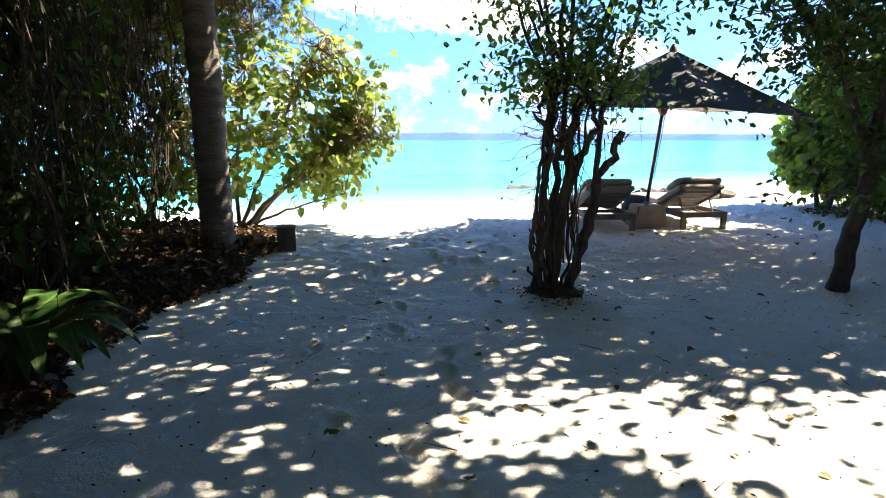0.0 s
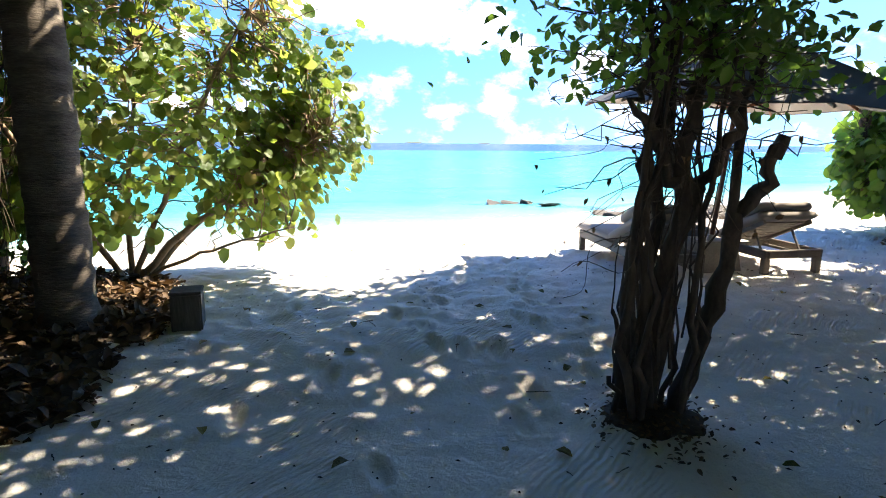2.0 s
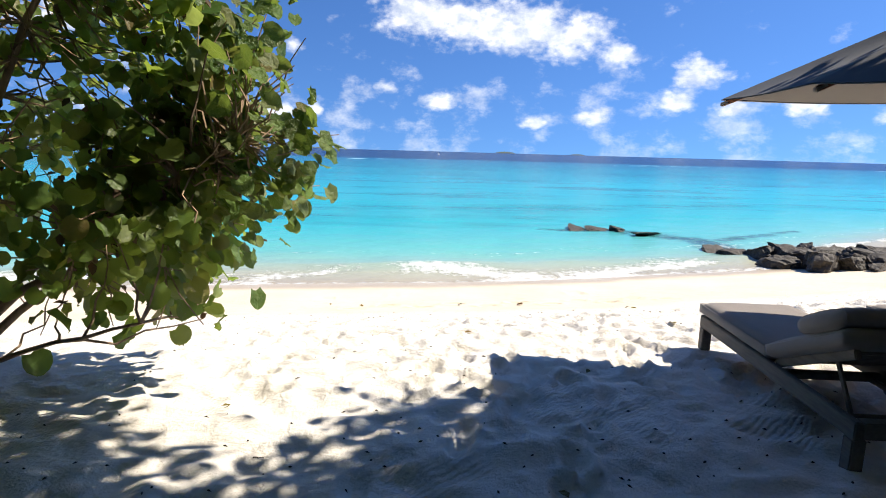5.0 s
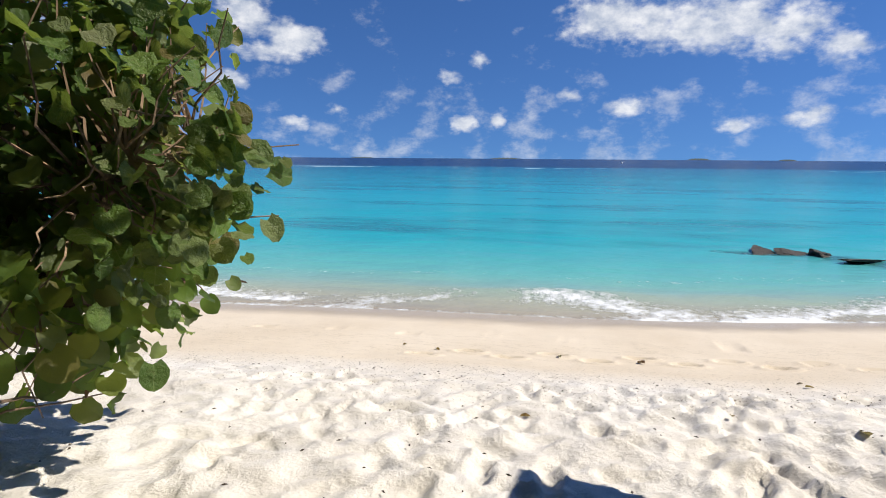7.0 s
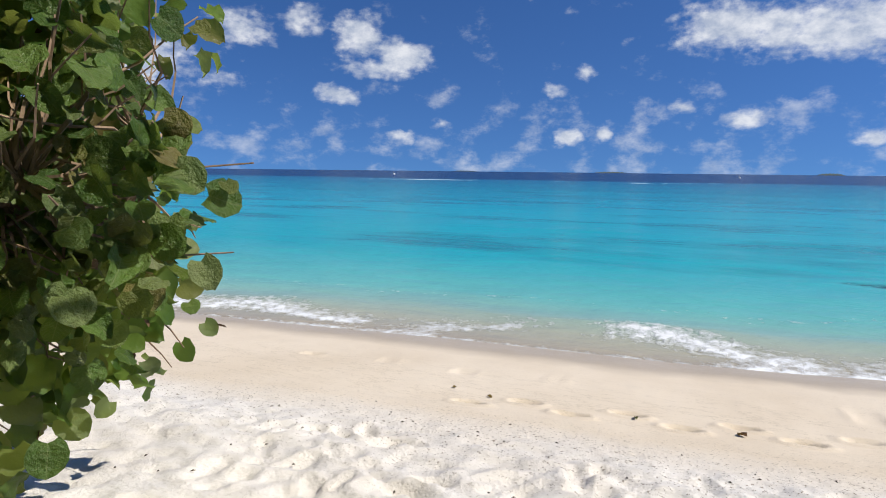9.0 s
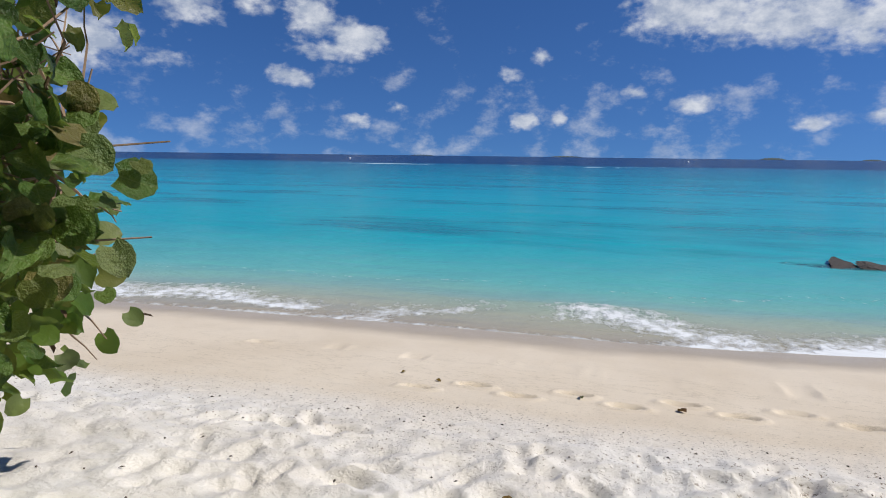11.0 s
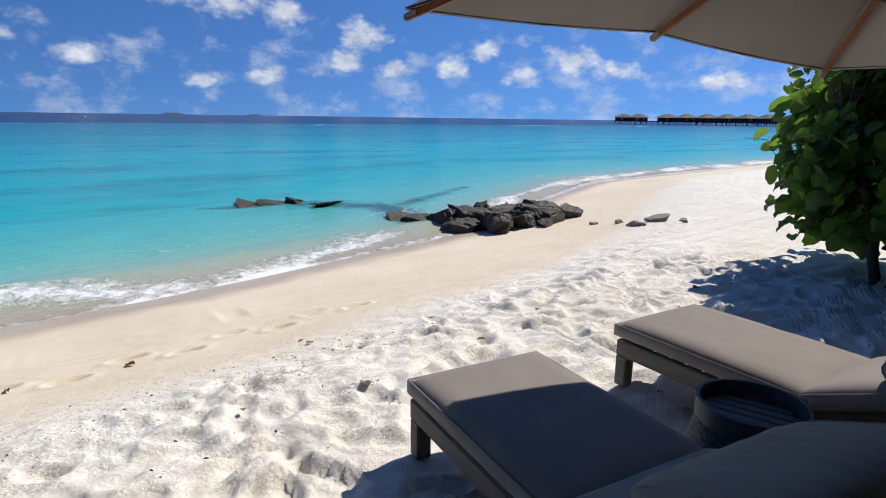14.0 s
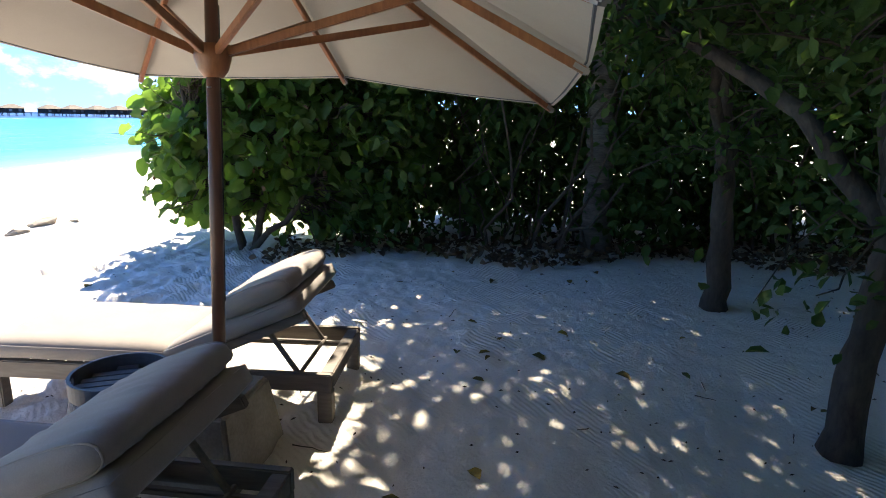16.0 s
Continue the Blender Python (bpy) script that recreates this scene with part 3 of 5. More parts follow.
def build_ground():
    xs, ys = lines(-3.4, 7.2, 0.03, 4200, 1.25), lines(3.4, 14.7, 0.03, 4200, 1.25)
    X, Y = np.meshgrid(xs, ys)
    Z, D = ground_height(X, Y)
    for px, py, a, l, w, h in step_prints():
        i0, i1 = np.searchsorted(xs, (px - 0.4, px + 0.4))
        j0, j1 = np.searchsorted(ys, (py - 0.4, py + 0.4))
        dx, dy = X[j0:j1, i0:i1] - px, Y[j0:j1, i0:i1] - py
        u, v = dx * math.cos(a) + dy * math.sin(a), -dx * math.sin(a) + dy * math.cos(a)
        r = np.sqrt((u / l) ** 2 + (v / w) ** 2)
        Z[j0:j1, i0:i1] += h * (-np.exp(-r ** 4) + 0.45 * np.exp(-((r - 1.35) / 0.3) ** 2))
    # little mound round the foot of the middle tree
    Z += 0.07 * np.exp(-((X - 0.60) ** 2 + (Y - 7.26) ** 2) / 0.12)
    nx, ny = len(xs), len(ys)
    me = bpy.data.meshes.new("ground")
    idx = np.arange(nx * ny).reshape(ny, nx)
    quads = np.stack([idx[:-1, :-1], idx[:-1, 1:], idx[1:, 1:], idx[1:, :-1]], -1).reshape(-1, 4)
    me.vertices.add(nx * ny)
    me.vertices.foreach_set("co", np.stack([X, Y, Z], -1).ravel().astype(np.float32))
    me.loops.add(quads.size)
    me.loops.foreach_set("vertex_index", quads.ravel().astype(np.int32))
    me.polygons.add(len(quads))
    me.polygons.foreach_set("loop_start", (np.arange(len(quads)) * 4).astype(np.int32))
    me.update(calc_edges=True)
    at = me.attributes.new("inland", "FLOAT", "POINT")
    at.data.foreach_set("value", D.ravel().astype(np.float32))
    me.materials.append(M_SAND)
    me.shade_smooth()
    return tagged(new("ground", me), "white coral sand beach with footprints and rake marks", "sand", kind="structure")


def build_sea():
    xs = lines(-14, 26, 0.35, 4200, 1.3)
    s = np.concatenate([np.arange(-0.8, 8, 0.16), 8 * 1.16 ** np.arange(0, 42)])
    X, S = np.meshgrid(xs, s)
    hold = np.clip(1 - S / 250, 0, 1)
    Y = shore_y(X) * hold + 17.6 * (1 - hold) + S
    swash = 0.18 * hash_noise(X * 0.28, X * 0 + 3.3, 12)
    Y = Y + swash * np.clip(1 - S / 6, 0, 1)
    ridge = 0.11 * np.exp(-((S - 1.1 - 0.5 * hash_noise(X * 0.22, S * 0, 14)) / 0.35) ** 2) * (0.55 + 0.45 * hash_noise(X * 0.35, S * 0, 15))
    chop = 0.020 * hash_noise(X * 0.9, Y * 1.7, 13) * np.clip(S / 2, 0, 1)
    Z = SEA_Z + ridge + chop
    nx, ny = len(xs), len(s)
    me = bpy.data.meshes.new("sea")
    idx = np.arange(nx * ny).reshape(ny, nx)
    quads = np.stack([idx[:-1, :-1], idx[:-1, 1:], idx[1:, 1:], idx[1:, :-1]], -1).reshape(-1, 4)
    me.vertices.add(nx * ny)
    me.vertices.foreach_set("co", np.stack([X, Y, Z], -1).ravel().astype(np.float32))
    me.loops.add(quads.size)
    me.loops.foreach_set("vertex_index", quads.ravel().astype(np.int32))
    me.polygons.add(len(quads))
    me.polygons.foreach_set("loop_start", (np.arange(len(quads)) * 4).astype(np.int32))
    me.update(calc_edges=True)
    at = me.attributes.new("offshore", "FLOAT", "POINT")
    at.data.foreach_set("value", S.ravel().astype(np.float32))
    shelf = np.zeros_like(X)
    for ax, ay, bx, by, w0, w1 in ((3.9, 24.2, 6.4, 24.0, 0.22, 0.45), (6.4, 24.0, 8.0, 22.4, 0.45, 0.6), (8.0, 22.4, 7.7, 20.3, 0.6, 0.7), (8.2, 22.3, 12.4, 24.9, 0.55, 0.25)):
        A, B = np.array((ax, ay)), np.array((bx, by))
        rel = np.stack([X - A[0], Y - A[1]], -1)
        along = np.clip((rel @ (B - A)) / ((B - A) @ (B - A)), 0, 1)
        gap = np.linalg.norm(rel - along[..., None] * (B - A), axis=-1)
        gap = gap + 0.14 * np.abs(np.sin(X * 2.3 + Y * 1.1) * np.sin(X * 0.9 + 2))
        shelf = np.maximum(shelf, (0.7 if bx > 12 else 1.0) * np.exp(-(gap / (w0 + (w1 - w0) * along)) ** 2))
    me.attributes.new("shelf", "FLOAT", "POINT").data.foreach_set("value", shelf.ravel().astype(np.float32))
    me.materials.append(M_SEA)
    me.shade_smooth()
    return tagged(new("water", me), "turquoise lagoon water with small white breakers on the beach", "sea", kind="structure")


build_ground()
build_sea()


def ground_z(x, y):
    z, _ = ground_height(np.array([float(x)]), np.array([float(y)]))
    return float(z[0])


# ---- beach furniture ----
def cushion(bm_geo, w, l, h, m, puff=0.018, nx=12, ny=22):
    """A soft slab with rounded rims and slightly crowned faces, lying in x 0..w, y 0..l, z 0..h before m."""
    def sheet(top):
        out = []
        for j in range(ny + 1):
            for i in range(nx + 1):
                u, v = i / nx, j / ny
                uu, vv = 2 * u - 1, 2 * v - 1
                edge = (1 - abs(uu) ** 8) * (1 - abs(vv) ** 14)
                k = 0.58 + 0.42 * min(1.0, edge * 3.0) ** 0.5
                crown = puff * (1 - uu * uu) ** 0.5 * (1 - vv ** 4)
                wr = 0.003 * noise.noise(Vector((u * w * 9, v * l * 9, 1.3 if top else 7.7)))
                z = h / 2 + (h / 2 * k + crown + wr) * (1 if top else -1)
                out.append(m @ Vector((u * w, v * l, max(z, 0.0) if not top else z)))
        return out
    n = (nx + 1)
    top, bot = sheet(True), sheet(False)
    faces = []
    off = len(top)
    for j in range(ny):
        for i in range(nx):
            a = j * n + i
            faces.append((a, a + 1, a + n + 1, a + n))
            faces.append((off + a, off + a + n, off + a + n + 1, off + a + 1))
    rim = [i for i in range(nx)] + [nx + j * n for j in range(ny)] + [ny * n + i for i in range(nx, 0, -1)] + [j * n for j in range(ny, 0, -1)]
    for k, a in enumerate(rim):
        b = rim[(k + 1) % len(rim)]
        faces.append((b, a, off + a, off + b))
    bm_geo.add(top + bot, faces)
    return bm_geo


def lounger(name, label, at, rz):
    """Local y runs from the head legs (0) to the foot (1.98); x across, 0 in the middle."""
    W, L = 0.71, 1.85
    th = thing(name, label, "sun lounger", at, rz, "pair of sun loungers")
    for sx in (-1, 1):
        part("side_rail", Geo().box((sx * (W / 2 - 0.02), L / 2, 0.225), (0.04, L, 0.095)), M_TEAK, th)
        part("leg", Geo().box((sx * (W / 2 - 0.035), 0.04, 0.09), (0.07, 0.075, 0.18)), M_TEAK, th)
        part("leg", Geo().box((sx * (W / 2 - 0.035), L - 0.04, 0.09), (0.07, 0.075, 0.18)), M_TEAK, th)
    part("end_rail", Geo().box((0, 0.035, 0.226), (W - 0.084, 0.07, 0.085)), M_TEAK, th)
    part("end_rail", Geo().box((0, L - 0.025, 0.226), (W - 0.084, 0.05, 0.085)), M_TEAK, th)
    part("cross_rail", Geo().box((0, 0.80, 0.205), (W - 0.084, 0.05, 0.05)), M_TEAK, th)
    for i in range(10):
        part("slat", Geo().box((0, 0.90 + i * 0.098, 0.262), (W - 0.085, 0.07, 0.016), None, 0.003), M_TEAK, th)
    # raised backrest, hinged at y = 0.80
    A = radians(24)
    # local v runs up the backrest
    R = Matrix.Translation((0, 0.82, 0.262)) @ Matrix(((1, 0, 0, 0), (0, -math.cos(A), math.sin(A), 0), (0, math.sin(A), math.cos(A), 0), (0, 0, 0, 1)))
    BL = 0.74
    for sx in (-1, 1):
        g = Geo().box((0, 0, 0), (0.035, BL, 0.05))
        g.v = [tuple(R @ (Vector(p) + Vector((sx * (W / 2 - 0.065), BL / 2, 0)))) for p in g.v]
        part("back_rail", g, M_TEAK, th)
    for i in range(8):
        g = Geo().box((0, 0, 0), (W - 0.17, 0.062, 0.016), None, 0.003)
        g.v = [tuple(R @ (Vector(p) + Vector((0, 0.04 + i * 0.086, 0.014)))) for p in g.v]
        part("back_slat", g, M_TEAK, th)
    # prop that holds the backrest up
    top = R @ Vector((0, 0.50, -0.02))
    for sx in (-1, 1):
        part("prop", Geo().tube([(sx * 0.24, top.y, top.z), (sx * 0.24, 0.20, 0.215)], 0.014, 6), M_TEAK, th)
        part("brace", Geo().box((sx * 0.24, 0.42, 0.20), (0.03, 0.72, 0.03)), M_TEAK, th)
    part("prop_bar", Geo().tube([(-0.28, 0.20, 0.218), (0.28, 0.20, 0.218)], 0.012, 6), M_TEAK, th)
    g = cushion(Geo(), W + 0.01, L - 0.80, 0.105, Matrix.Translation((-W / 2 - 0.005, 0.82, 0.272)))
    seat = part("seat_cushion", g, M_CUSHION, th, "thick taupe canvas seat cushion", True)
    g = cushion(Geo(), W + 0.01, BL + 0.02, 0.105, R @ Matrix.Translation((-W / 2 - 0.005, 0.0, 0.024)) )
    back = part("back_cushion", g, M_CUSHION, th, "raised taupe back cushion", True)
    # plump head pillow strapped over the upper half
    g = Geo()
    nu, nv = 24, 40
    prof = []
    for k in range(nu):
        a = 2 * math.pi * k / nu
        ca, sa = math.cos(a), math.sin(a)
        prof.append((0.54 + 0.235 * math.copysign(abs(ca) ** 0.6, ca), 0.185 + 0.062 * math.copysign(abs(sa) ** 0.7, sa)))
    rings = []
    for j in range(nv + 1):
        u = -1 + 2 * j / nv
        k = max(0.0, 1 - abs(u) ** 9) ** 0.5
        ring = []
        for (v, z) in prof:
            vv, zz = 0.54 + (v - 0.54) * (0.55 + 0.45 * k), 0.182 + (z - 0.182) * (0.35 + 0.65 * k)
            zz += 0.006 * noise.noise(Vector((u * 7, v * 14, 2))) + 0.004 * noise.noise(Vector((u * 22, v * 9, 5)))
            ring.append(R @ Vector((u * (W / 2 + 0.01), vv, zz)))
        rings.append(ring)
    verts = [p for r in rings for p in r]
    faces = [(j * nu + k, j * nu + (k + 1) % nu, (j + 1) * nu + (k + 1) % nu, (j + 1) * nu + k) for j in range(nv) for k in range(nu)]
    faces += [tuple(range(nu))[::-1], tuple(nv * nu + k for k in range(nu))]
    g.add(verts, faces)
    pil = part("head_pillow", g, M_CUSHION, th, "plump taupe head pillow folded over the back", True)
    for j in (2, nv - 2):
        loop = rings[j] + rings[j][:2]
        part("piping", Geo().tube(loop, 0.0042, 6), M_CUSHION, pil, smooth=True)
    for cush, m, l in ((seat, Matrix.Translation((-W / 2 - 0.005, 0.82, 0.272)), L - 0.80), (back, R @ Matrix.Translation((-W / 2 - 0.005, 0.0, 0.024)), BL + 0.02)):
        w = W + 0.01
        ring = [(0.004, 0.004), (w - 0.004, 0.004), (w - 0.004, l - 0.004), (0.004, l - 0.004), (0.004, 0.004)]
        part("piping", Geo().tube([m @ Vector((x, y, 0.083)) for x, y in ring], 0.004, 6), M_CUSHION, cush, smooth=True)
    return th


lounger("sun_lounger", "weathered teak sun lounger with taupe cushions, in the parasol's shade", (2.38, 9.70, -0.01), -6.0)
lounger("sun_lounger", "weathered teak sun lounger with taupe cushions, sunlit beside the parasol", (3.845, 9.67, 0.0), -2.5)


def parasol():
    th = thing("parasol", "square dark canvas parasol with hardwood ribs, leaning on its pole", "parasol", (3.02, 10.0, 0))
    O = Vector((3.02, 10.0, 0))
    c = Vector((3.32, 10.06, 1.79))
    e, n = Vector((0.98, -0.20, 0)), Vector((0.20, 0.98, 0))
    H = 1.33

    def rim(u, v):
        arch = 0.045 * (1 - min(abs(u), abs(v)) ** 2)
        give = Vector((-0.24, -0.10, -0.05)) * (max(0, u) * max(0, v)) + Vector((0.12, 0.16, -0.02)) * (max(0, u) * max(0, -v))
        return c + e * (H * u) + n * (1.49 * v) + Vector((0, 0, -0.05 * u + 0.09 * v + arch)) + give
    apex = Vector((3.35, 10.08, 2.63))
    dirs = [(-1, 1), (0, 1), (1, 1), (1, 0), (1, -1), (0, -1), (-1, -1), (-1, 0)]
    ends = [rim(*d) for d in dirs]
    # canopy: eight sagging panels, cloth with thickness
    def surface(k, s, t):
        a, b = ends[k], ends[(k + 1) % 8]
        p = apex.lerp(a.lerp(b, t), s)
        return p - Vector((0, 0, 0.05 * math.sin(math.pi * s) * math.sin(math.pi * t) + 0.012 * math.sin(math.pi * t) * s))
    N = 10
    for name, lift, mat, lab in (("canopy_panel", 0.0, M_CANOPY, "taupe lining of the canopy"), ("canopy_cover", 0.008, M_CANOPY_TOP, "dark slate outer canvas")):
        for k in range(8):
            g = Geo()
            vs, fs = [], []
            for i in range(N + 1):
                for j in range(N + 1):
                    vs.append(surface(k, i / N, j / N) + Vector((0, 0, lift)) - O)
            for i in range(N):
                for j in range(N):
                    a = i * (N + 1) + j
                    fs.append((a, a + 1, a + N + 2, a + N + 1))
            g.add(vs, fs)
            part(name, g, mat, th, lab, True)
    for k in range(8):
        a, b = surface(k, 0.99, 0.001), surface((k + 1) % 8, 0.99, 0.001)
        mid = surface(k, 0.99, 0.5)
        g = Geo().tube([a - O, mid - O, b - O], 0.005, 6)
        part("hem", g, M_CANOPY_TOP, th)
    # pole, base to apex
    foot, top = Vector((3.105, 10.088, 0.30)), apex + Vector((0.0, 0, 0.0))
    pole_at = lambda z: foot.lerp(top, (z - foot.z) / (top.z - foot.z))
    part("pole", Geo().tube([foot - O, pole_at(1.2) - O, top - O], 0.027, 14), M_POLE, th, "dark varnished wooden pole", True)
    g = Geo().tube([apex + Vector((0, 0, -0.01)) - O, apex + Vector((0, 0, 0.05)) - O, apex + Vector((0, 0, 0.09)) - O], [0.06, 0.045, 0.012], 12)
    part("finial", g, M_RIB, th)
    hub_top = apex + Vector((0, 0, -0.07))
    part("top_hub", Geo().tube([hub_top + Vector((0, 0, -.05)) - O, hub_top - O], 0.055, 12), M_RIB, th)
    run = pole_at(1.79)
    runner = part("runner", Geo().tube([run + Vector((0, 0, -0.10)) - O, run + Vector((0, 0, -0.07)) - O, run + Vector((0, 0, -0.02)) - O, run + Vector((0, 0, 0.03)) - O], [0.038, 0.060, 0.075, 0.070], 16), M_RIB, th, "turned hardwood runner hub", True)
    part("pin", Geo().tube([run + Vector((-0.07, 0, -0.14)) - O, run + Vector((0.07, 0, -0.14)) - O], 0.004, 6), M_METAL, runner)
    for k, d in enumerate(dirs):
        end = ends[k] - Vector((0, 0, 0.035))
        start = hub_top + (end - hub_top).normalized() * 0.05
        pts = [start, start.lerp(end, 0.5) - Vector((0, 0, 0.015)), start.lerp(end, 0.985)]
        g = Geo()
        for a, b in zip(pts[:-1], pts[1:]):
            ax = (b - a)
            q = ax.to_track_quat("Y", "Z").to_matrix().to_4x4()
            g.box((a + b) / 2 - O, (0.022, ax.length + 0.01, 0.032), q, 0.003)
        rib = part("rib", g, M_RIB, th, "orange-brown hardwood rib")
        tip = end - (end - start).normalized() * 0.04
        q = (end - start).to_track_quat("Y", "Z").to_matrix().to_4x4()
        part("pocket", Geo().box(tip - O, (0.032, 0.07, 0.03), q, 0.006), M_CANOPY, rib)
        mid = start.lerp(end, 0.52 if abs(d[0]) + abs(d[1]) == 2 else 0.60) - Vector((0, 0, 0.03))
        s0 = run + Vector((mid.x - run.x, mid.y - run.y, 0)).normalized() * 0.06
        ax = mid - s0
        q = ax.to_track_quat("Y", "Z").to_matrix().to_4x4()
        part("strut", Geo().box((s0 + mid) / 2 - O, (0.022, ax.length, 0.034), q, 0.003), M_RIB, th, "orange-brown hardwood strut")
    for dx in (0.034, 0.046):
        a, b = pole_at(1.98) + Vector((dx, -0.01, 0)), pole_at(0.75) + Vector((dx, -0.01, 0))
        part("cord", Geo().tube([a - O, a.lerp(b, .5) - O + Vector((0.006, 0, 0)), b - O], 0.004, 5), M_ROPE, th)
    return th


parasol()
base = thing("concrete_weight", "sand-stained concrete parasol base block", "parasol base", (3.18, 10.19, 0), -8)
g = Geo()
bm = bmesh.new()
bmesh.ops.create_cube(bm, size=1.0)
for v in bm.verts:
    k = 0.52 if v.co.z < 0 else 0.42
    v.co = (v.co.x * k, v.co.y * k, -0.03 if v.co.z < 0 else 0.33)
bmesh.ops.bevel(bm, geom=bm.edges[:], offset=0.018, segments=3, affect="EDGES")
bm.verts.index_update()
g.add([v.co[:] for v in bm.verts], [[v.index for v in f.verts] for f in bm.faces])
bm.free()
part("block", g, M_CONCRETE, base, smooth=False)
part("sleeve", Geo().tube([(-0.061, -0.108, 0.325), (-0.053, -0.108, 0.40)], 0.036, 14), M_METAL, base, "dull steel pole sleeve")


def drum_table():
    th = thing("side_table", "round blue-grey woven drum side table with slatted tray", "side table", (3.19, 10.57, -0.05), 20)
    part("drum", Geo().lathe([(0.0, 0.0), (0.17, 0.0), (0.195, 0.03), (0.235, 0.16), (0.235, 0.25), (0.205, 0.36), (0.195, 0.385), (0.0, 0.385)], 40), M_WEAVE, th, "woven blue-grey cord drum", True)
    g = Geo()
    # tray wall with two hand holes
    sides, r0, r1, z0, z1 = 48, 0.192, 0.206, 0.386, 0.465
    for k in range(sides):
        a0, a1 = 2 * math.pi * k / sides, 2 * math.pi * (k + 1) / sides
        hole = (k % 24) in (11, 12, 13)
        bands = ((z0, z0 + 0.028), (z1 - 0.018, z1)) if hole else ((z0, z1),)
        for b0, b1 in bands:
            p = [(r * math.cos(a), r * math.sin(a), z) for z in (b0, b1) for r in (r0, r1) for a in (a0, a1)]
            g.add(p, [(0, 1, 3, 2), (4, 6, 7, 5), (0, 4, 5, 1), (2, 3, 7, 6), (0, 2, 6, 4), (1, 5, 7, 3)])
    tray = part("tray_rim", g, M_TRAY, th, "blue-grey tray rim with two hand holes")
    for i in range(7):
        x = -0.162 + i * 0.054
        l = 2 * math.sqrt(max(0.0, 0.188 ** 2 - (abs(x) + 0.02) ** 2))
        part("slat", Geo().box((x, 0, 0.405), (0.048, max(l, 0.05), 0.012), None, 0.003), M_TRAY, tray)
    return th


drum_table()


def bollard():
    th = thing("garden_bollard", "short square old timber bollard at the path edge", "bollard", (-2.20, 8.98, 0), 4)
    part("body", Geo().box((0, 0, 0.125), (0.215, 0.215, 0.31), None, 0.012), M_POST, th)
    part("cap", Geo().box((0, 0, 0.288), (0.225, 0.225, 0.02), None, 0.006), M_POST, th)


bollard()


# ---- trees ----
def clumps_on(points, rng, per, spread):
    out = []
    for p in points:
        out.append(np.asarray(p)[None] + rng.normal(size=(per, 3)) * np.array(spread))
    return np.concatenate(out)


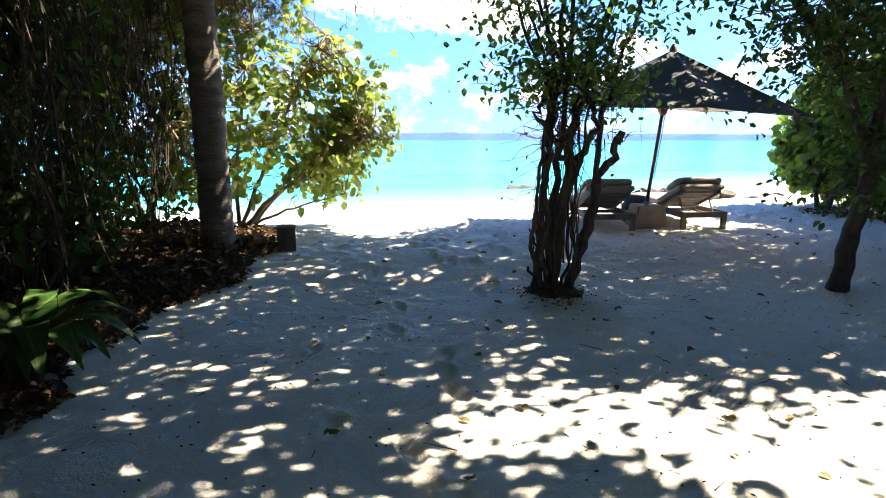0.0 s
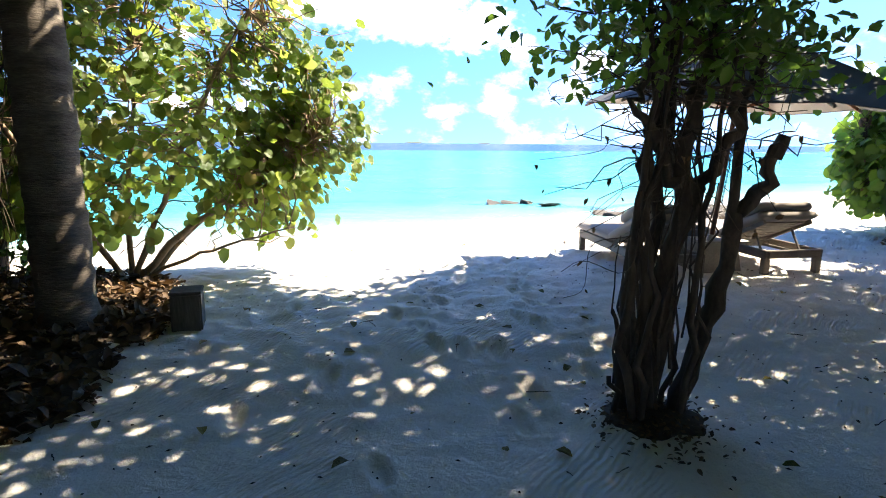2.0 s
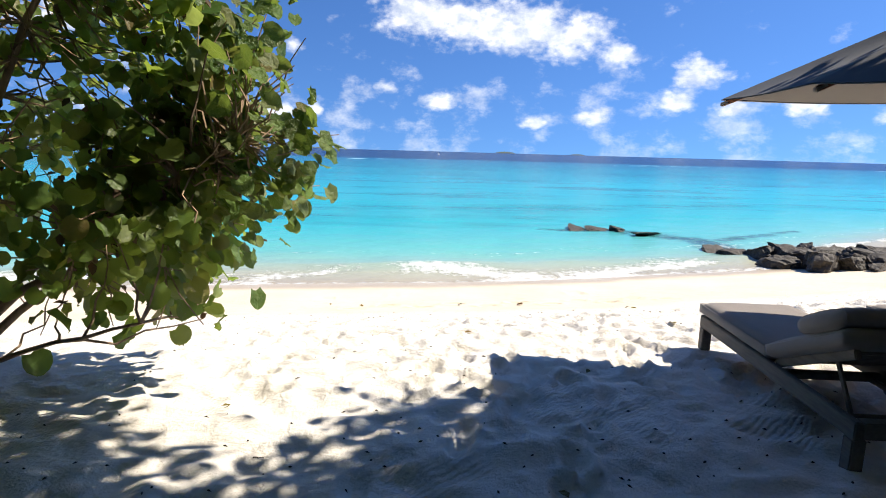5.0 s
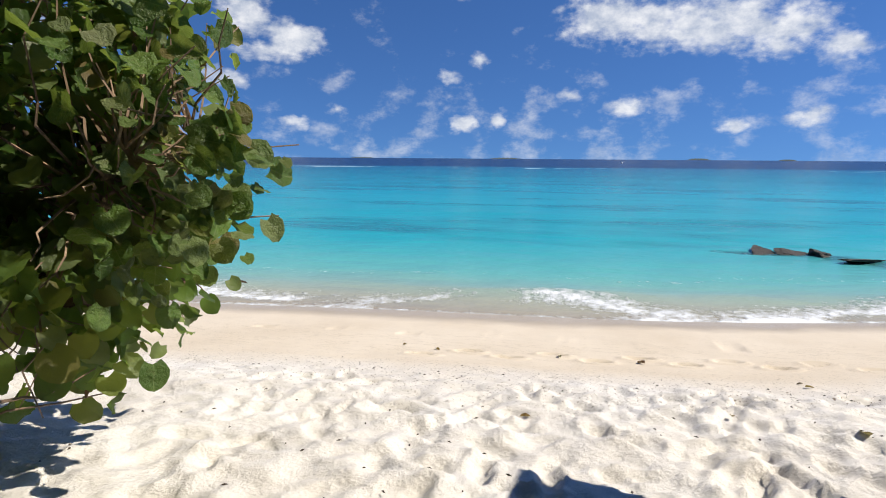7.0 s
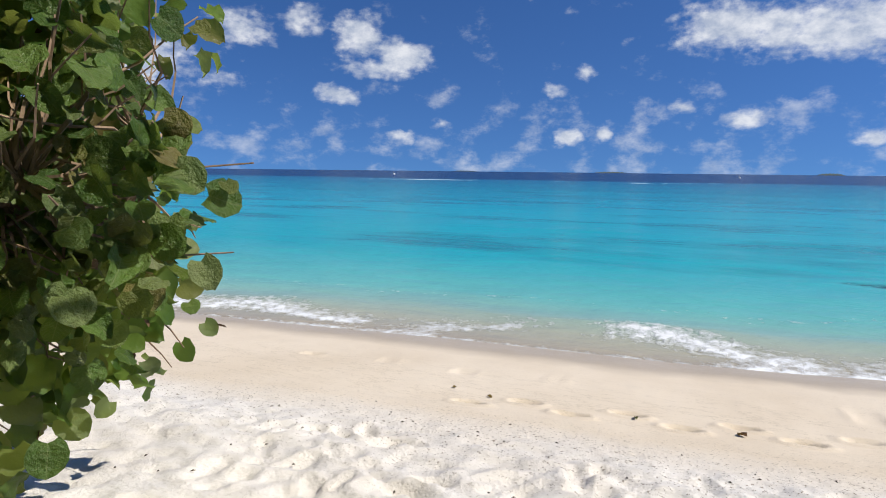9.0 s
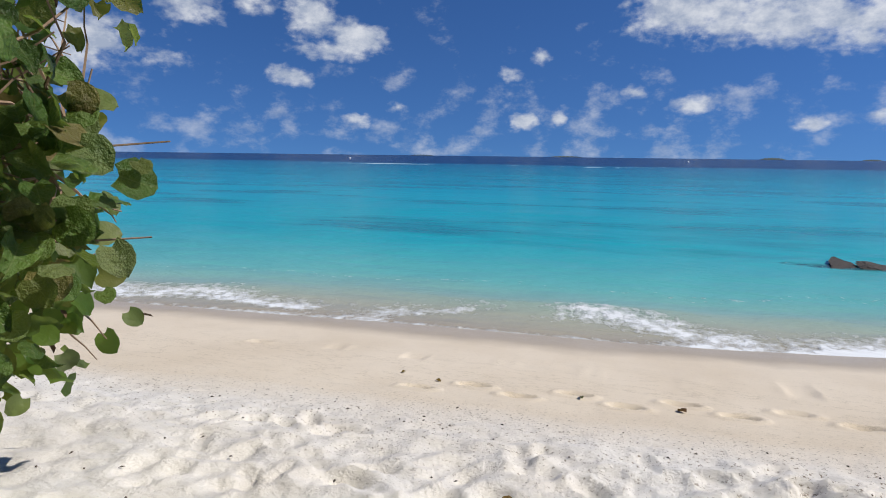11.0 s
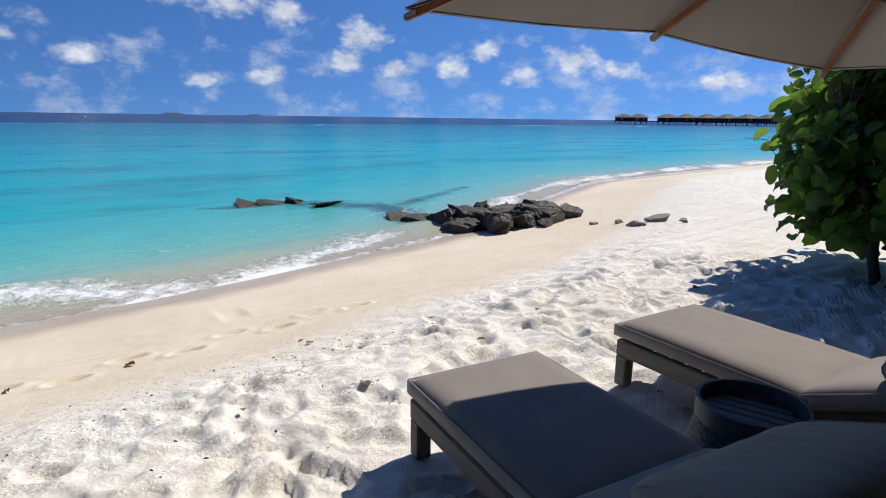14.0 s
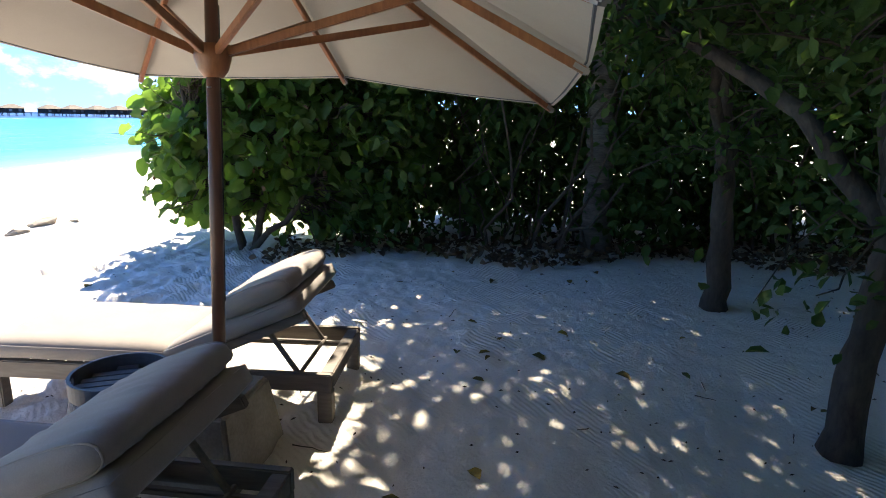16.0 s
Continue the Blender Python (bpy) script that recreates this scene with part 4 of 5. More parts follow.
def middle_tree():
    """A cluster of crooked stems rising from one foot."""
    rng = np.random.default_rng(21)
    B = Vector((0.60, 7.33, -0.195))
    th = thing("tree", "many-stemmed small tree with dark crooked stems and sparse leaves", "tree", tuple(B))
    stems = [
        ([(0.10, -0.02, -0.05), (0.24, -0.06, 0.22), (0.32, -0.08, 0.50), (0.35, -0.10, 0.80), (0.37, -0.12, 1.02), (0.42, -0.15, 1.14), (0.50, -0.17, 1.24), (0.53, -0.19, 1.40)], 0.062, 0.034),
        ([(0.36, -0.13, 0.95), (0.38, -0.10, 1.25), (0.44, -0.05, 1.6), (0.58, 0.0, 1.95), (0.72, 0.1, 2.3), (1.0, 0.2, 2.9)], 0.032, 0.014),
        ([(0.04, 0.0, -0.05), (0.07, 0.02, 0.35), (0.10, 0.03, 0.70), (0.13, 0.0, 1.0), (0.14, 0.02, 1.3), (0.22, 0.05, 1.65), (0.34, 0.1, 2.1), (0.6, 0.2, 2.6), (0.95, 0.3, 3.4)], 0.070, 0.024),
        ([(0.11, 0.0, 0.90), (0.22, -0.04, 1.2), (0.32, -0.10, 1.42), (0.38, -0.12, 1.50), (0.30, -0.08, 1.68), (0.18, -0.02, 1.88), (0.02, 0.05, 2.05), (-0.2, 0.1, 2.6)], 0.042, 0.016),
        ([(-0.08, 0.02, -0.05), (-0.13, 0.02, 0.32), (-0.10, 0.04, 0.66), (-0.08, 0.05, 0.95), (-0.04, 0.04, 1.25), (0.0, 0.02, 1.55), (0.02, 0.0, 1.95), (0.0, 0.0, 2.4), (0.1, -0.1, 3.1)], 0.045, 0.018),
        ([(0.09, -0.02, 1.20), (0.0, -0.05, 1.32), (-0.14, -0.08, 1.48), (-0.24, -0.10, 1.58), (-0.17, -0.08, 1.68), (-0.08, -0.05, 1.85), (-0.05, 0.0, 2.05), (-0.13, 0.0, 2.4), (-0.25, 0.0, 2.8)], 0.030, 0.013),
        ([(0.0, -0.05, -0.05), (-0.05, -0.08, 0.45), (-0.07, -0.08, 0.82), (-0.12, -0.06, 1.1), (-0.10, -0.05, 1.4), (-0.05, -0.02, 1.65), (-0.10, 0.0, 2.0), (-0.3, 0.1, 2.5)], 0.030, 0.012),
        ([(0.0, 0.06, -0.05), (0.03, 0.10, 0.5), (0.06, 0.10, 1.0), (0.12, 0.12, 1.5), (0.18, 0.2, 2.1), (0.3, 0.5, 2.8), (0.6, 0.9, 3.5)], 0.045, 0.016),
        ([(-0.12, -0.01, -0.05), (-0.18, -0.03, 0.10), (-0.23, -0.04, 0.26)], 0.024, 0.012),
        ([(-0.12, 0.0, 0.20), (-0.17, -0.02, 0.42), (-0.23, -0.03, 0.60)], 0.022, 0.010),
        ([(-0.08, -0.10, -0.05), (-0.20, -0.16, 0.22), (-0.24, -0.18, 0.55), (-0.19, -0.16, 0.90), (-0.17, -0.12, 1.25), (-0.10, -0.10, 1.6), (-0.18, -0.05, 2.0), (-0.4, 0.0, 2.5)], 0.026, 0.011),
        ([(-0.05, -0.12, -0.05), (-0.15, -0.20, 0.35), (-0.10, -0.22, 0.7), (-0.16, -0.2, 1.05), (-0.08, -0.15, 1.5), (0.0, -0.1, 2.0)], 0.020, 0.009),
        ([(0.16, -0.08, -0.05), (0.20, -0.16, 0.4), (0.14, -0.18, 0.8), (0.20, -0.15, 1.2), (0.28, -0.1, 1.7), (0.5, -0.1, 2.3)], 0.024, 0.010),
        ([(0.14, 0.02, -0.02), (0.19, 0.03, 0.4), (0.17, 0.05, 0.8), (0.24, 0.03, 1.2), (0.20, 0.02, 1.7), (0.35, 0.0, 2.3)], 0.018, 0.009),
        ([(-0.03, -0.06, -0.02), (-0.14, -0.08, 0.5), (-0.15, -0.1, 1.0), (-0.05, -0.1, 1.5), (-0.1, -0.1, 2.2)], 0.016, 0.008),
    ]
    tips = []
    for pts, r0, r1 in stems:
        fine = []
        pts = [(x * 1.06, y, z * 1.13 if z > 0 else z) for x, y, z in pts]
        for a, b in zip(pts[:-1], pts[1:]):
            fine += [Vector(a).lerp(Vector(b), k / 3) + Vector(rng.normal(size=3)) * 0.018 for k in range(3)]
        fine.append(Vector(pts[-1]))
        part("stem", Geo().tube(fine, taper(r0, r1, len(fine) - 1), 9, 0.5), M_BARK, th, smooth=True)
        tips.append(Vector(pts[-1]))
        tips.append(Vector(pts[-2]))
    tips = [t for t in tips if t.z > 1.5]
    part("stub", Geo().tube([(0.555, -0.185, 1.52), (0.58, -0.20, 1.60), (0.59, -0.21, 1.64)], [0.04, 0.034, 0.03], 9, 0.3), M_BARK, th, "broken dark branch stub", True)
    tw = Geo()
    ends = []
    for i in range(230):
        p = tips[rng.integers(len(tips))].lerp(Vector((0.1, 0, 1.5)), rng.uniform(0, 0.75))
        d = Vector(rng.normal(size=3)) * np.array([1, 1, 0.5]).max()
        d = Vector((d.x, d.y, d.z * 0.5 + 0.1)).normalized() * rng.uniform(0.3, 0.8)
        pts = bend(p, p + d, rng, 5, 0.3, 0.05)
        tw.tube(pts, taper(0.006, 0.002, 5), 4)
        ends += [pts[-1], pts[-2], pts[3]]
    for i in range(10):
        a = Vector((rng.uniform(-.1, .1), rng.uniform(-.15, .1), rng.uniform(1.2, 1.9)))
        b = a + Vector((rng.uniform(-0.75, -0.35), rng.uniform(-.25, .25), rng.uniform(-0.5, 0.25)))
        w1, w2 = Vector(rng.normal(size=3)) * 0.10, Vector(rng.normal(size=3)) * 0.05
        pts = [a.lerp(b, k / 16) + w1 * math.sin(math.pi * k / 16) + w2 * math.sin(3.2 * math.pi * k / 16) for k in range(17)]
        tw.tube(pts, taper(0.004, 0.0014, 16), 4)
        ends += pts[8::4]
    for i in range(6):
        a = Vector((rng.uniform(0.6, 1.0), rng.uniform(0.1, 0.3), rng.uniform(2.0, 2.5)))
        b = Vector((rng.uniform(0.75, 1.2), rng.uniform(0.25, 0.55), rng.uniform(1.1, 1.8)))
        w1, w2 = Vector(rng.normal(size=3)) * 0.08, Vector(rng.normal(size=3)) * 0.04
        pts = [a.lerp(b, k / 18) + w1 * math.sin(math.pi * k / 18) + w2 * math.sin(3.4 * math.pi * k / 18) for k in range(19)]
        tw.tube(pts, taper(0.005, 0.0016, 18), 4)
        ends += [q for q in pts[6::4] if q.z < 1.7]
    for i in range(22):
        a = Vector((rng.uniform(-.18, .24), rng.uniform(-.15, .15), rng.uniform(0.05, 0.5)))
        b = a + Vector((rng.uniform(-0.12, 0.12), rng.uniform(-.1, .1), rng.uniform(0.8, 1.5)))
        tw.tube(bend(a, b, rng, 7, 0.12), taper(rng.uniform(0.005, 0.014), 0.003, 7), 5)
    tagged(part("brushwood", tw, M_TWIG, th, "thin dry twigs", False), kind="stuff")
    c = clumps_on([e for e in ends if e.z > 2.0 and not (e.y > 0.3 and e.z < 2.9)], rng, 6, (0.14, 0.14, 0.12))
    leaf_part("leaves", th, c, rng.uniform(0.05, 0.10, len(c)), OVAL, OVAL_F, M_LEAF_MID, rng)
    low = clumps_on([e for e in ends if e.z <= 1.6][::3], rng, 1, (0.03, 0.03, 0.03))
    if len(low):
        leaf_part("leaves", th, low, rng.uniform(0.025, 0.055, len(low)), OVAL, OVAL_F, M_LEAF_DRY, rng, droop=0.9)
    # litter gathered round the foot
    g = Geo()
    vs, fs = [(0, -0.07, 0.10)], []
    for r in range(1, 7):
        for k in range(28):
            a = 2 * math.pi * k / 28
            rad = r / 6 * 0.29 * (1 + 0.4 * noise.noise(Vector((math.cos(a) * 1.7, math.sin(a) * 1.7, 4))) + 0.22 * noise.noise(Vector((math.cos(a) * 5, math.sin(a) * 5, 7))))
            vs.append((rad * math.cos(a), rad * math.sin(a) - 0.07, 0.07 * math.exp(-rad * rad / 0.12) + 0.016 * (1 - r / 6) + 0.012 * noise.noise(Vector((rad * 9, a * 3, 1))) * (r < 6) + (0.004 if r < 6 else -0.01)))
    for k in range(28):
        fs.append((0, 1 + k, 1 + (k + 1) % 28))
        for r in range(5):
            o = 1 + r * 28
            fs.append((o + k, o + 28 + k, o + 28 + (k + 1) % 28, o + (k + 1) % 28))
    part("litter_mound", g.add(vs, fs), M_LITTER, th, "dark heaped leaf litter round the foot", True)
    q = rng.normal(size=(420, 3)) * np.array([0.19, 0.19, 0]) + np.array([-0.02, -0.12, 0.06])
    q[:, 2] = 0.075 * np.exp(-((q[:, 0]) ** 2 + (q[:, 1] + 0.07) ** 2) / 0.12) + 0.012
    lt = tagged(new("leaf_litter", leaf_mesh("leaf_litter", q + np.array(B), rng.uniform(0.02, 0.05, 420), OVAL, OVAL_F, M_LEAF_DRY, rng, droop=0.0, flat=1.2)), "brown dead leaves heaped round a tree foot", "leaf litter", kind="stuff")


middle_tree()


def trunk_tree(name, label, B, path, r0, r1, limbs, seed, tip_leaves, mat=M_BARK, leaf=M_LEAF_DARK, size=(0.06, 0.11)):
    rng = np.random.default_rng(seed)
    th = thing(name, label, "tree", B)
    fine = []
    for a, b in zip(path[:-1], path[1:]):
        fine += [Vector(a).lerp(Vector(b), k / 4) + Vector(rng.normal(size=3)) * 0.008 for k in range(4)]
    fine.append(Vector(path[-1]))
    rad = taper(r0, r1, len(fine) - 1)
    rad[0] *= 1.25
    part("trunk", Geo().tube(fine, rad, 14, 0.25), mat, th, smooth=True)
    ends = []
    for pts, ra, rb in limbs:
        f = []
        for a, b in zip(pts[:-1], pts[1:]):
            f += [Vector(a).lerp(Vector(b), k / 4) + Vector(rng.normal(size=3)) * 0.012 for k in range(4)]
        f.append(Vector(pts[-1]))
        part("limb", Geo().tube(f, taper(ra, rb, len(f) - 1), 9, 0.25), mat, th, smooth=True)
        ends += f[len(f) // 2:]
    tw = Geo()
    tips = []
    for p in ends + [fine[-1]] * 3:
        for k in range(5):
            d = Vector(rng.normal(size=3)) * 0.45
            pts = bend(p, p + Vector((d.x, d.y, d.z * 0.6)), rng, 4, 0.3)
            tw.tube(pts, taper(0.009, 0.003, 4), 4)
            tips += pts[2:]
    tagged(part("brushwood", tw, M_TWIG, th), kind="stuff")
    c = clumps_on(tips, rng, tip_leaves, (0.15, 0.15, 0.12))
    leaf_part("leaves", th, c, rng.uniform(*size, len(c)), OVAL, OVAL_F, leaf, rng)
    return th


trunk_tree("tree", "dark-barked tree with a curved trunk standing in raked sand", (3.66, 6.97, -0.15),
           [(0, 0, -0.05), (0.03, -0.03, 0.5), (0.06, -0.08, 0.95), (0.07, -0.11, 1.2)], 0.090, 0.072,
           [([(0.07, -0.10, 1.15), (0.0, 0.0, 1.6), (-0.15, 0.1, 2.1), (-0.6, 0.3, 2.8), (-1.0, 0.5, 3.5)], 0.06, 0.03),
            ([(0.07, -0.10, 1.15), (0.12, -0.05, 1.7), (0.25, -0.05, 2.3), (0.5, 0, 3.2)], 0.075, 0.03),
            ([(0.07, -0.10, 1.16), (0.40, 0.25, 1.75), (0.95, 0.55, 2.15), (1.7, 0.9, 2.5), (2.4, 1.2, 3.0)], 0.06, 0.025),
            ([(-0.02, 0.06, 1.7), (-0.4, -0.1, 2.3), (-0.9, -0.3, 2.7)], 0.035, 0.012)], 31, 9)
trunk_tree("tree", "slim dark tree with a leaning trunk near the thicket", (5.55, 6.85, 0),
           [(0, 0, -0.05), (0.02, 0.0, 0.45), (-0.02, 0.05, 0.9), (-0.05, 0.1, 1.4)], 0.10, 0.075,
           [([(-0.05, 0.1, 1.35), (-0.2, 0.3, 1.8), (-0.5, 0.5, 2.2), (-0.8, 0.9, 2.7)], 0.055, 0.02),
            ([(-0.05, 0.1, 1.35), (0.1, 0.1, 1.9), (0.15, 0.0, 2.6), (0.0, -0.2, 3.5)], 0.06, 0.025),
            ([(0, 0.05, 1.0), (0.35, -0.3, 1.5), (0.6, -0.5, 2.1), (1.0, -0.8, 2.8)], 0.04, 0.015)], 37, 8)


def palm_trunk(B, lean, r0, r1, h, label, seed):
    rng = np.random.default_rng(seed)
    th = thing("palm_tree", label, "palm tree", B)
    pts, rad = [], []
    n = int(h / 0.07)
    for i in range(n + 1):
        t = i / n
        pts.append(Vector((lean[0] * t + 0.05 * math.sin(3 * t), lean[1] * t, -0.05 + h * t)))
        rad.append((r0 + (r1 - r0) * min(1, t * 1.6)) * (1 + 0.05 * (i % 2) + (0.25 * max(0, 1 - i / 5))))
    part("trunk", Geo().tube(pts, rad, 18, 0.12), M_PALM, th, smooth=True)
    top = pts[-1]
    for k in range(12):
        a = 2 * math.pi * k / 12 + rng.uniform(-.2, .2)
        L, rise = rng.uniform(2.0, 2.6), rng.uniform(0.2, 0.9)
        rach = [top + Vector((math.cos(a) * L * s, math.sin(a) * L * s, rise * s * 2 - 2.2 * s * s)) for s in np.linspace(0, 1, 12)]
        part("frond_stalk", Geo().tube(rach, taper(0.025, 0.006, 11), 5), M_TWIG, th)
        P, S = [], []
        for s in np.linspace(0.1, 1, 44):
            i = min(10, int(s * 11))
            p = rach[i].lerp(rach[i + 1], s * 11 - i)
            P += [p, p]
            S += [0.55 * (1 - 0.5 * s)] * 2
        leaf_part("frond", th, np.array([tuple(p) for p in P]), S, BLADE, BLADE_F, M_LEAF, rng, droop=0.3, flat=0.2)
    return th


palm_trunk((-3.0, 8.97, 0), (-0.2, 0.1, 0), 0.185, 0.165, 6.5, "stout ringed palm trunk among leaf litter", 41)
palm_trunk((7.75, 7.35, 0), (0.35, 0.0, 0), 0.17, 0.14, 6.0, "pale ringed palm trunk in the dark thicket", 42)


def big_leaf_bush(name, label, B, stems, crown, n_clumps, per, seed, size, single_box=None, n_single=0, leaf=M_LEAF, bark=M_BARK_LIGHT, dry=True, face=None):
    """A shrub: stems to the crown's ellipsoids, branchlets and clumps of large round leaves."""
    rng = np.random.default_rng(seed)
    th = thing(name, label, "shrub", B)
    O = np.array(B)
    centres = []
    while len(centres) < n_clumps:
        cx, cy, cz, rx, ry, rz = crown[rng.integers(len(crown))]
        d = rng.normal(size=3)
        d /= np.linalg.norm(d)
        p = np.array((cx, cy, cz)) + d * np.array((rx, ry, rz)) * rng.uniform(0.3, 1.0) ** 0.35
        if p[2] > 0.22:
            centres.append(p - O)
    centres = np.array(centres)
    joints = []
    for pts, r0, r1 in stems:
        f = []
        pts = [Vector(p) - Vector(B) for p in pts]
        for a, b in zip(pts[:-1], pts[1:]):
            f += [a.lerp(b, k / 4) + Vector(rng.normal(size=3)) * 0.012 for k in range(4)]
        f.append(pts[-1])
        part("stem", Geo().tube(f, taper(r0, r1, len(f) - 1), 8, 0.2), bark, th, smooth=True)
        joints += f[3:]
    J = np.array([tuple(j) for j in joints])
    tw = Geo()
    for c in centres:
        d = np.linalg.norm(J - c, axis=1) + 0.15 * rng.uniform(size=len(J))
        near = np.argsort(d)
        for k in (0, 2):
            a = joints[int(near[k])]
            e = Vector(c) + Vector(rng.normal(size=3)) * (0.10 * k)
            tw.tube(bend(a, e, rng, 5, 0.22, 0.03), taper(0.009, 0.003, 5), 4)
    tagged(part("brushwood", tw, bark, th, "pale crooked twigs"), kind="stuff")
    P = np.concatenate([c[None] + rng.normal(size=(per, 3)) * np.array((0.12, 0.12, 0.11)) for c in centres])
    P = P[P[:, 2] > 0.12 - B[2]]
    S = rng.uniform(*size, len(P))
    mid = np.mean(centres, axis=0) - np.array((0, 0, 0.4))
    if n_single:
        x0, x1, y0, y1, z0, z1 = single_box
        W = P + O
        ok = np.where((W[:, 0] > x0) & (W[:, 0] < x1) & (W[:, 1] > y0) & (W[:, 1] < y1) & (W[:, 2] > z0) & (W[:, 2] < z1))[0]
        order = ok[np.argsort(-W[ok, 0])][:n_single]
        keep = np.ones(len(P), bool)
        keep[order] = False
        variants = []
        for k in range(6):
            o = HEART.copy()
            o[:, 2] *= (0.8, 1.6, 2.4, 3.2, -1.4, 1.2)[k]
            o[:, 1] *= (1.0, 1.1, 0.95, 0.8, 1.0, 1.15)[k]
            o[:, 2] += 0.035 * np.sin(7 * o[:, 0] + k) + 0.03 * np.sin(9 * o[:, 1] + 4 * o[:, 0] + 2 * k)
            me = bpy.data.meshes.new("leaf")
            me.from_pydata([tuple(v) for v in o], [], HEART_F)
            me.materials.append(M_LEAF_ONE)
            me.shade_smooth()
            variants.append(me)
        for i in order:
            ob = new("leaf", variants[rng.integers(6)])
            ob.parent = th
            out = P[i] - mid
            a = Vector(rng.normal(size=3)) * 0.6 + Vector(out).normalized() * 0.8
            a.z = a.z * 0.5 - 0.8
            up = Vector(rng.normal(size=3)) * 1.3 + Vector((1.2, -1.0, 0.9))
            a.normalize()
            y = up.cross(a).normalized()
            z = a.cross(y)
            s = S[i] * 0.86
            ob.matrix_basis = Matrix(((a.x * s, y.x * s, z.x * s, P[i][0]), (a.y * s, y.y * s, z.y * s, P[i][1]), (a.z * s, y.z * s, z.z * s, P[i][2]), (0, 0, 0, 1)))
        P, S = P[keep], S[keep]
    leaf_part("leaves", th, P, S, HEART, HEART_F, leaf, rng, droop=0.4, flat=0.42, out_from=mid, face=face)
    if dry:
        Q = P[rng.integers(len(P), size=len(P) // 5)] + rng.normal(size=(len(P) // 5, 3)) * 0.08
        leaf_part("dry_leaves", th, Q, rng.uniform(0.04, 0.08, len(Q)), OVAL, OVAL_F, M_LEAF_DRY, rng, droop=0.6, label="curled brown dead leaves")
    return th


big_leaf_bush("beach_shrub", "tall sunlit beach shrub with large round green leaves over the sand", (-3.0, 10.75, 0),
              [([(-3.0, 10.75, -0.05), (-2.7, 10.8, 0.35), (-2.2, 10.85, 0.75), (-1.6, 10.9, 1.2), (-1.1, 10.8, 1.5)], 0.042, 0.014),
               ([(-3.05, 10.7, -0.05), (-2.8, 10.7, 0.6), (-2.5, 10.6, 1.3), (-2.1, 10.6, 2.1), (-1.7, 10.7, 2.8)], 0.034, 0.012),
               ([(-3.1, 10.8, -0.05), (-3.1, 10.9, 0.9), (-3.0, 11.0, 1.8), (-2.8, 11.1, 2.9)], 0.034, 0.012),
               ([(-3.0, 10.6, -0.05), (-2.6, 10.4, 0.2), (-2.1, 10.3, 0.4), (-1.5, 10.3, 0.55)], 0.024, 0.008),
               ([(-3.0, 10.85, -0.05), (-2.5, 11.2, 0.5), (-1.9, 11.5, 1.0), (-1.3, 11.5, 1.6)], 0.032, 0.011),
               ([(-3.1, 10.7, -0.05), (-3.5, 10.3, 0.9), (-3.9, 10.0, 1.8), (-4.2, 9.9, 2.6)], 0.032, 0.011)],
              [(-2.1, 11.1, 1.7, 1.0, 0.75, 0.95), (-2.7, 11.1, 2.6, 1.15, 0.8, 0.8), (-1.72, 11.1, 1.45, 0.65, 0.6, 0.75), (-1.40, 10.9, 2.3, 0.6, 0.5, 0.55),
               (-3.6, 11.0, 2.2, 1.1, 0.9, 1.2), (-4.0, 10.6, 2.7, 1.2, 0.8, 1.0), (-3.0, 10.8, 3.2, 1.1, 0.7, 0.6), (-1.75, 10.8, 0.8, 0.7, 0.5, 0.4), (-3.8, 11.1, 1.0, 1.0, 0.7, 0.8), (-2.05, 11.4, 1.3, 0.7, 0.4, 0.8), (-1.56, 10.9, 1.35, 0.40, 0.2, 0.38), (-1.78, 11.55, 2.1, 0.55, 0.35, 0.8), (-1.72, 11.35, 1.0, 0.5, 0.35, 0.55), (-1.02, 11.0, 1.36, 0.30, 0.18, 0.30), (-1.38, 11.0, 1.95, 0.35, 0.2, 0.4), (-2.6, 10.5, 1.6, 0.6, 0.4, 0.8), (-3.2, 10.4, 1.1, 0.7, 0.5, 0.6)],
              400, 7, 51, (0.065, 0.145), (-2.0, 0.2, 9.6, 12.2, 0.1, 2.6), 260, face=(1.5, -1.4, 0.6))
big_leaf_bush("beach_shrub", "dense dark green beach shrub with large round leaves shading the sand", (7.5, 11.6, 0),
              [([(7.5, 11.6, -0.05), (7.4, 11.7, 0.6), (7.2, 11.9, 1.3), (7.05, 12.0, 1.8)], 0.05, 0.02),
               ([(7.6, 11.5, -0.05), (7.6, 11.3, 0.8), (7.4, 11.0, 1.6), (7.2, 10.7, 2.3)], 0.05, 0.02),
               ([(7.4, 11.5, -0.05), (7.3, 10.9, 0.5), (7.4, 10.6, 1.0), (7.5, 10.4, 1.6)], 0.04, 0.015),
               ([(7.7, 11.7, -0.05), (8.2, 12.0, 0.9), (8.5, 12.3, 1.9)], 0.05, 0.02)],
              [(7.66, 11.75, 1.25, 0.85, 0.85, 0.95), (7.9, 10.9, 1.35, 0.9, 0.9, 1.1), (8.4, 11.9, 1.4, 1.0, 1.0, 1.1), (7.7, 11.3, 2.1, 0.9, 0.9, 0.6), (8.1, 10.2, 1.2, 0.8, 0.8, 1.1)],
              520, 10, 52, (0.10, 0.19), None, 0, leaf=M_LEAF_MID, bark=M_BARK)
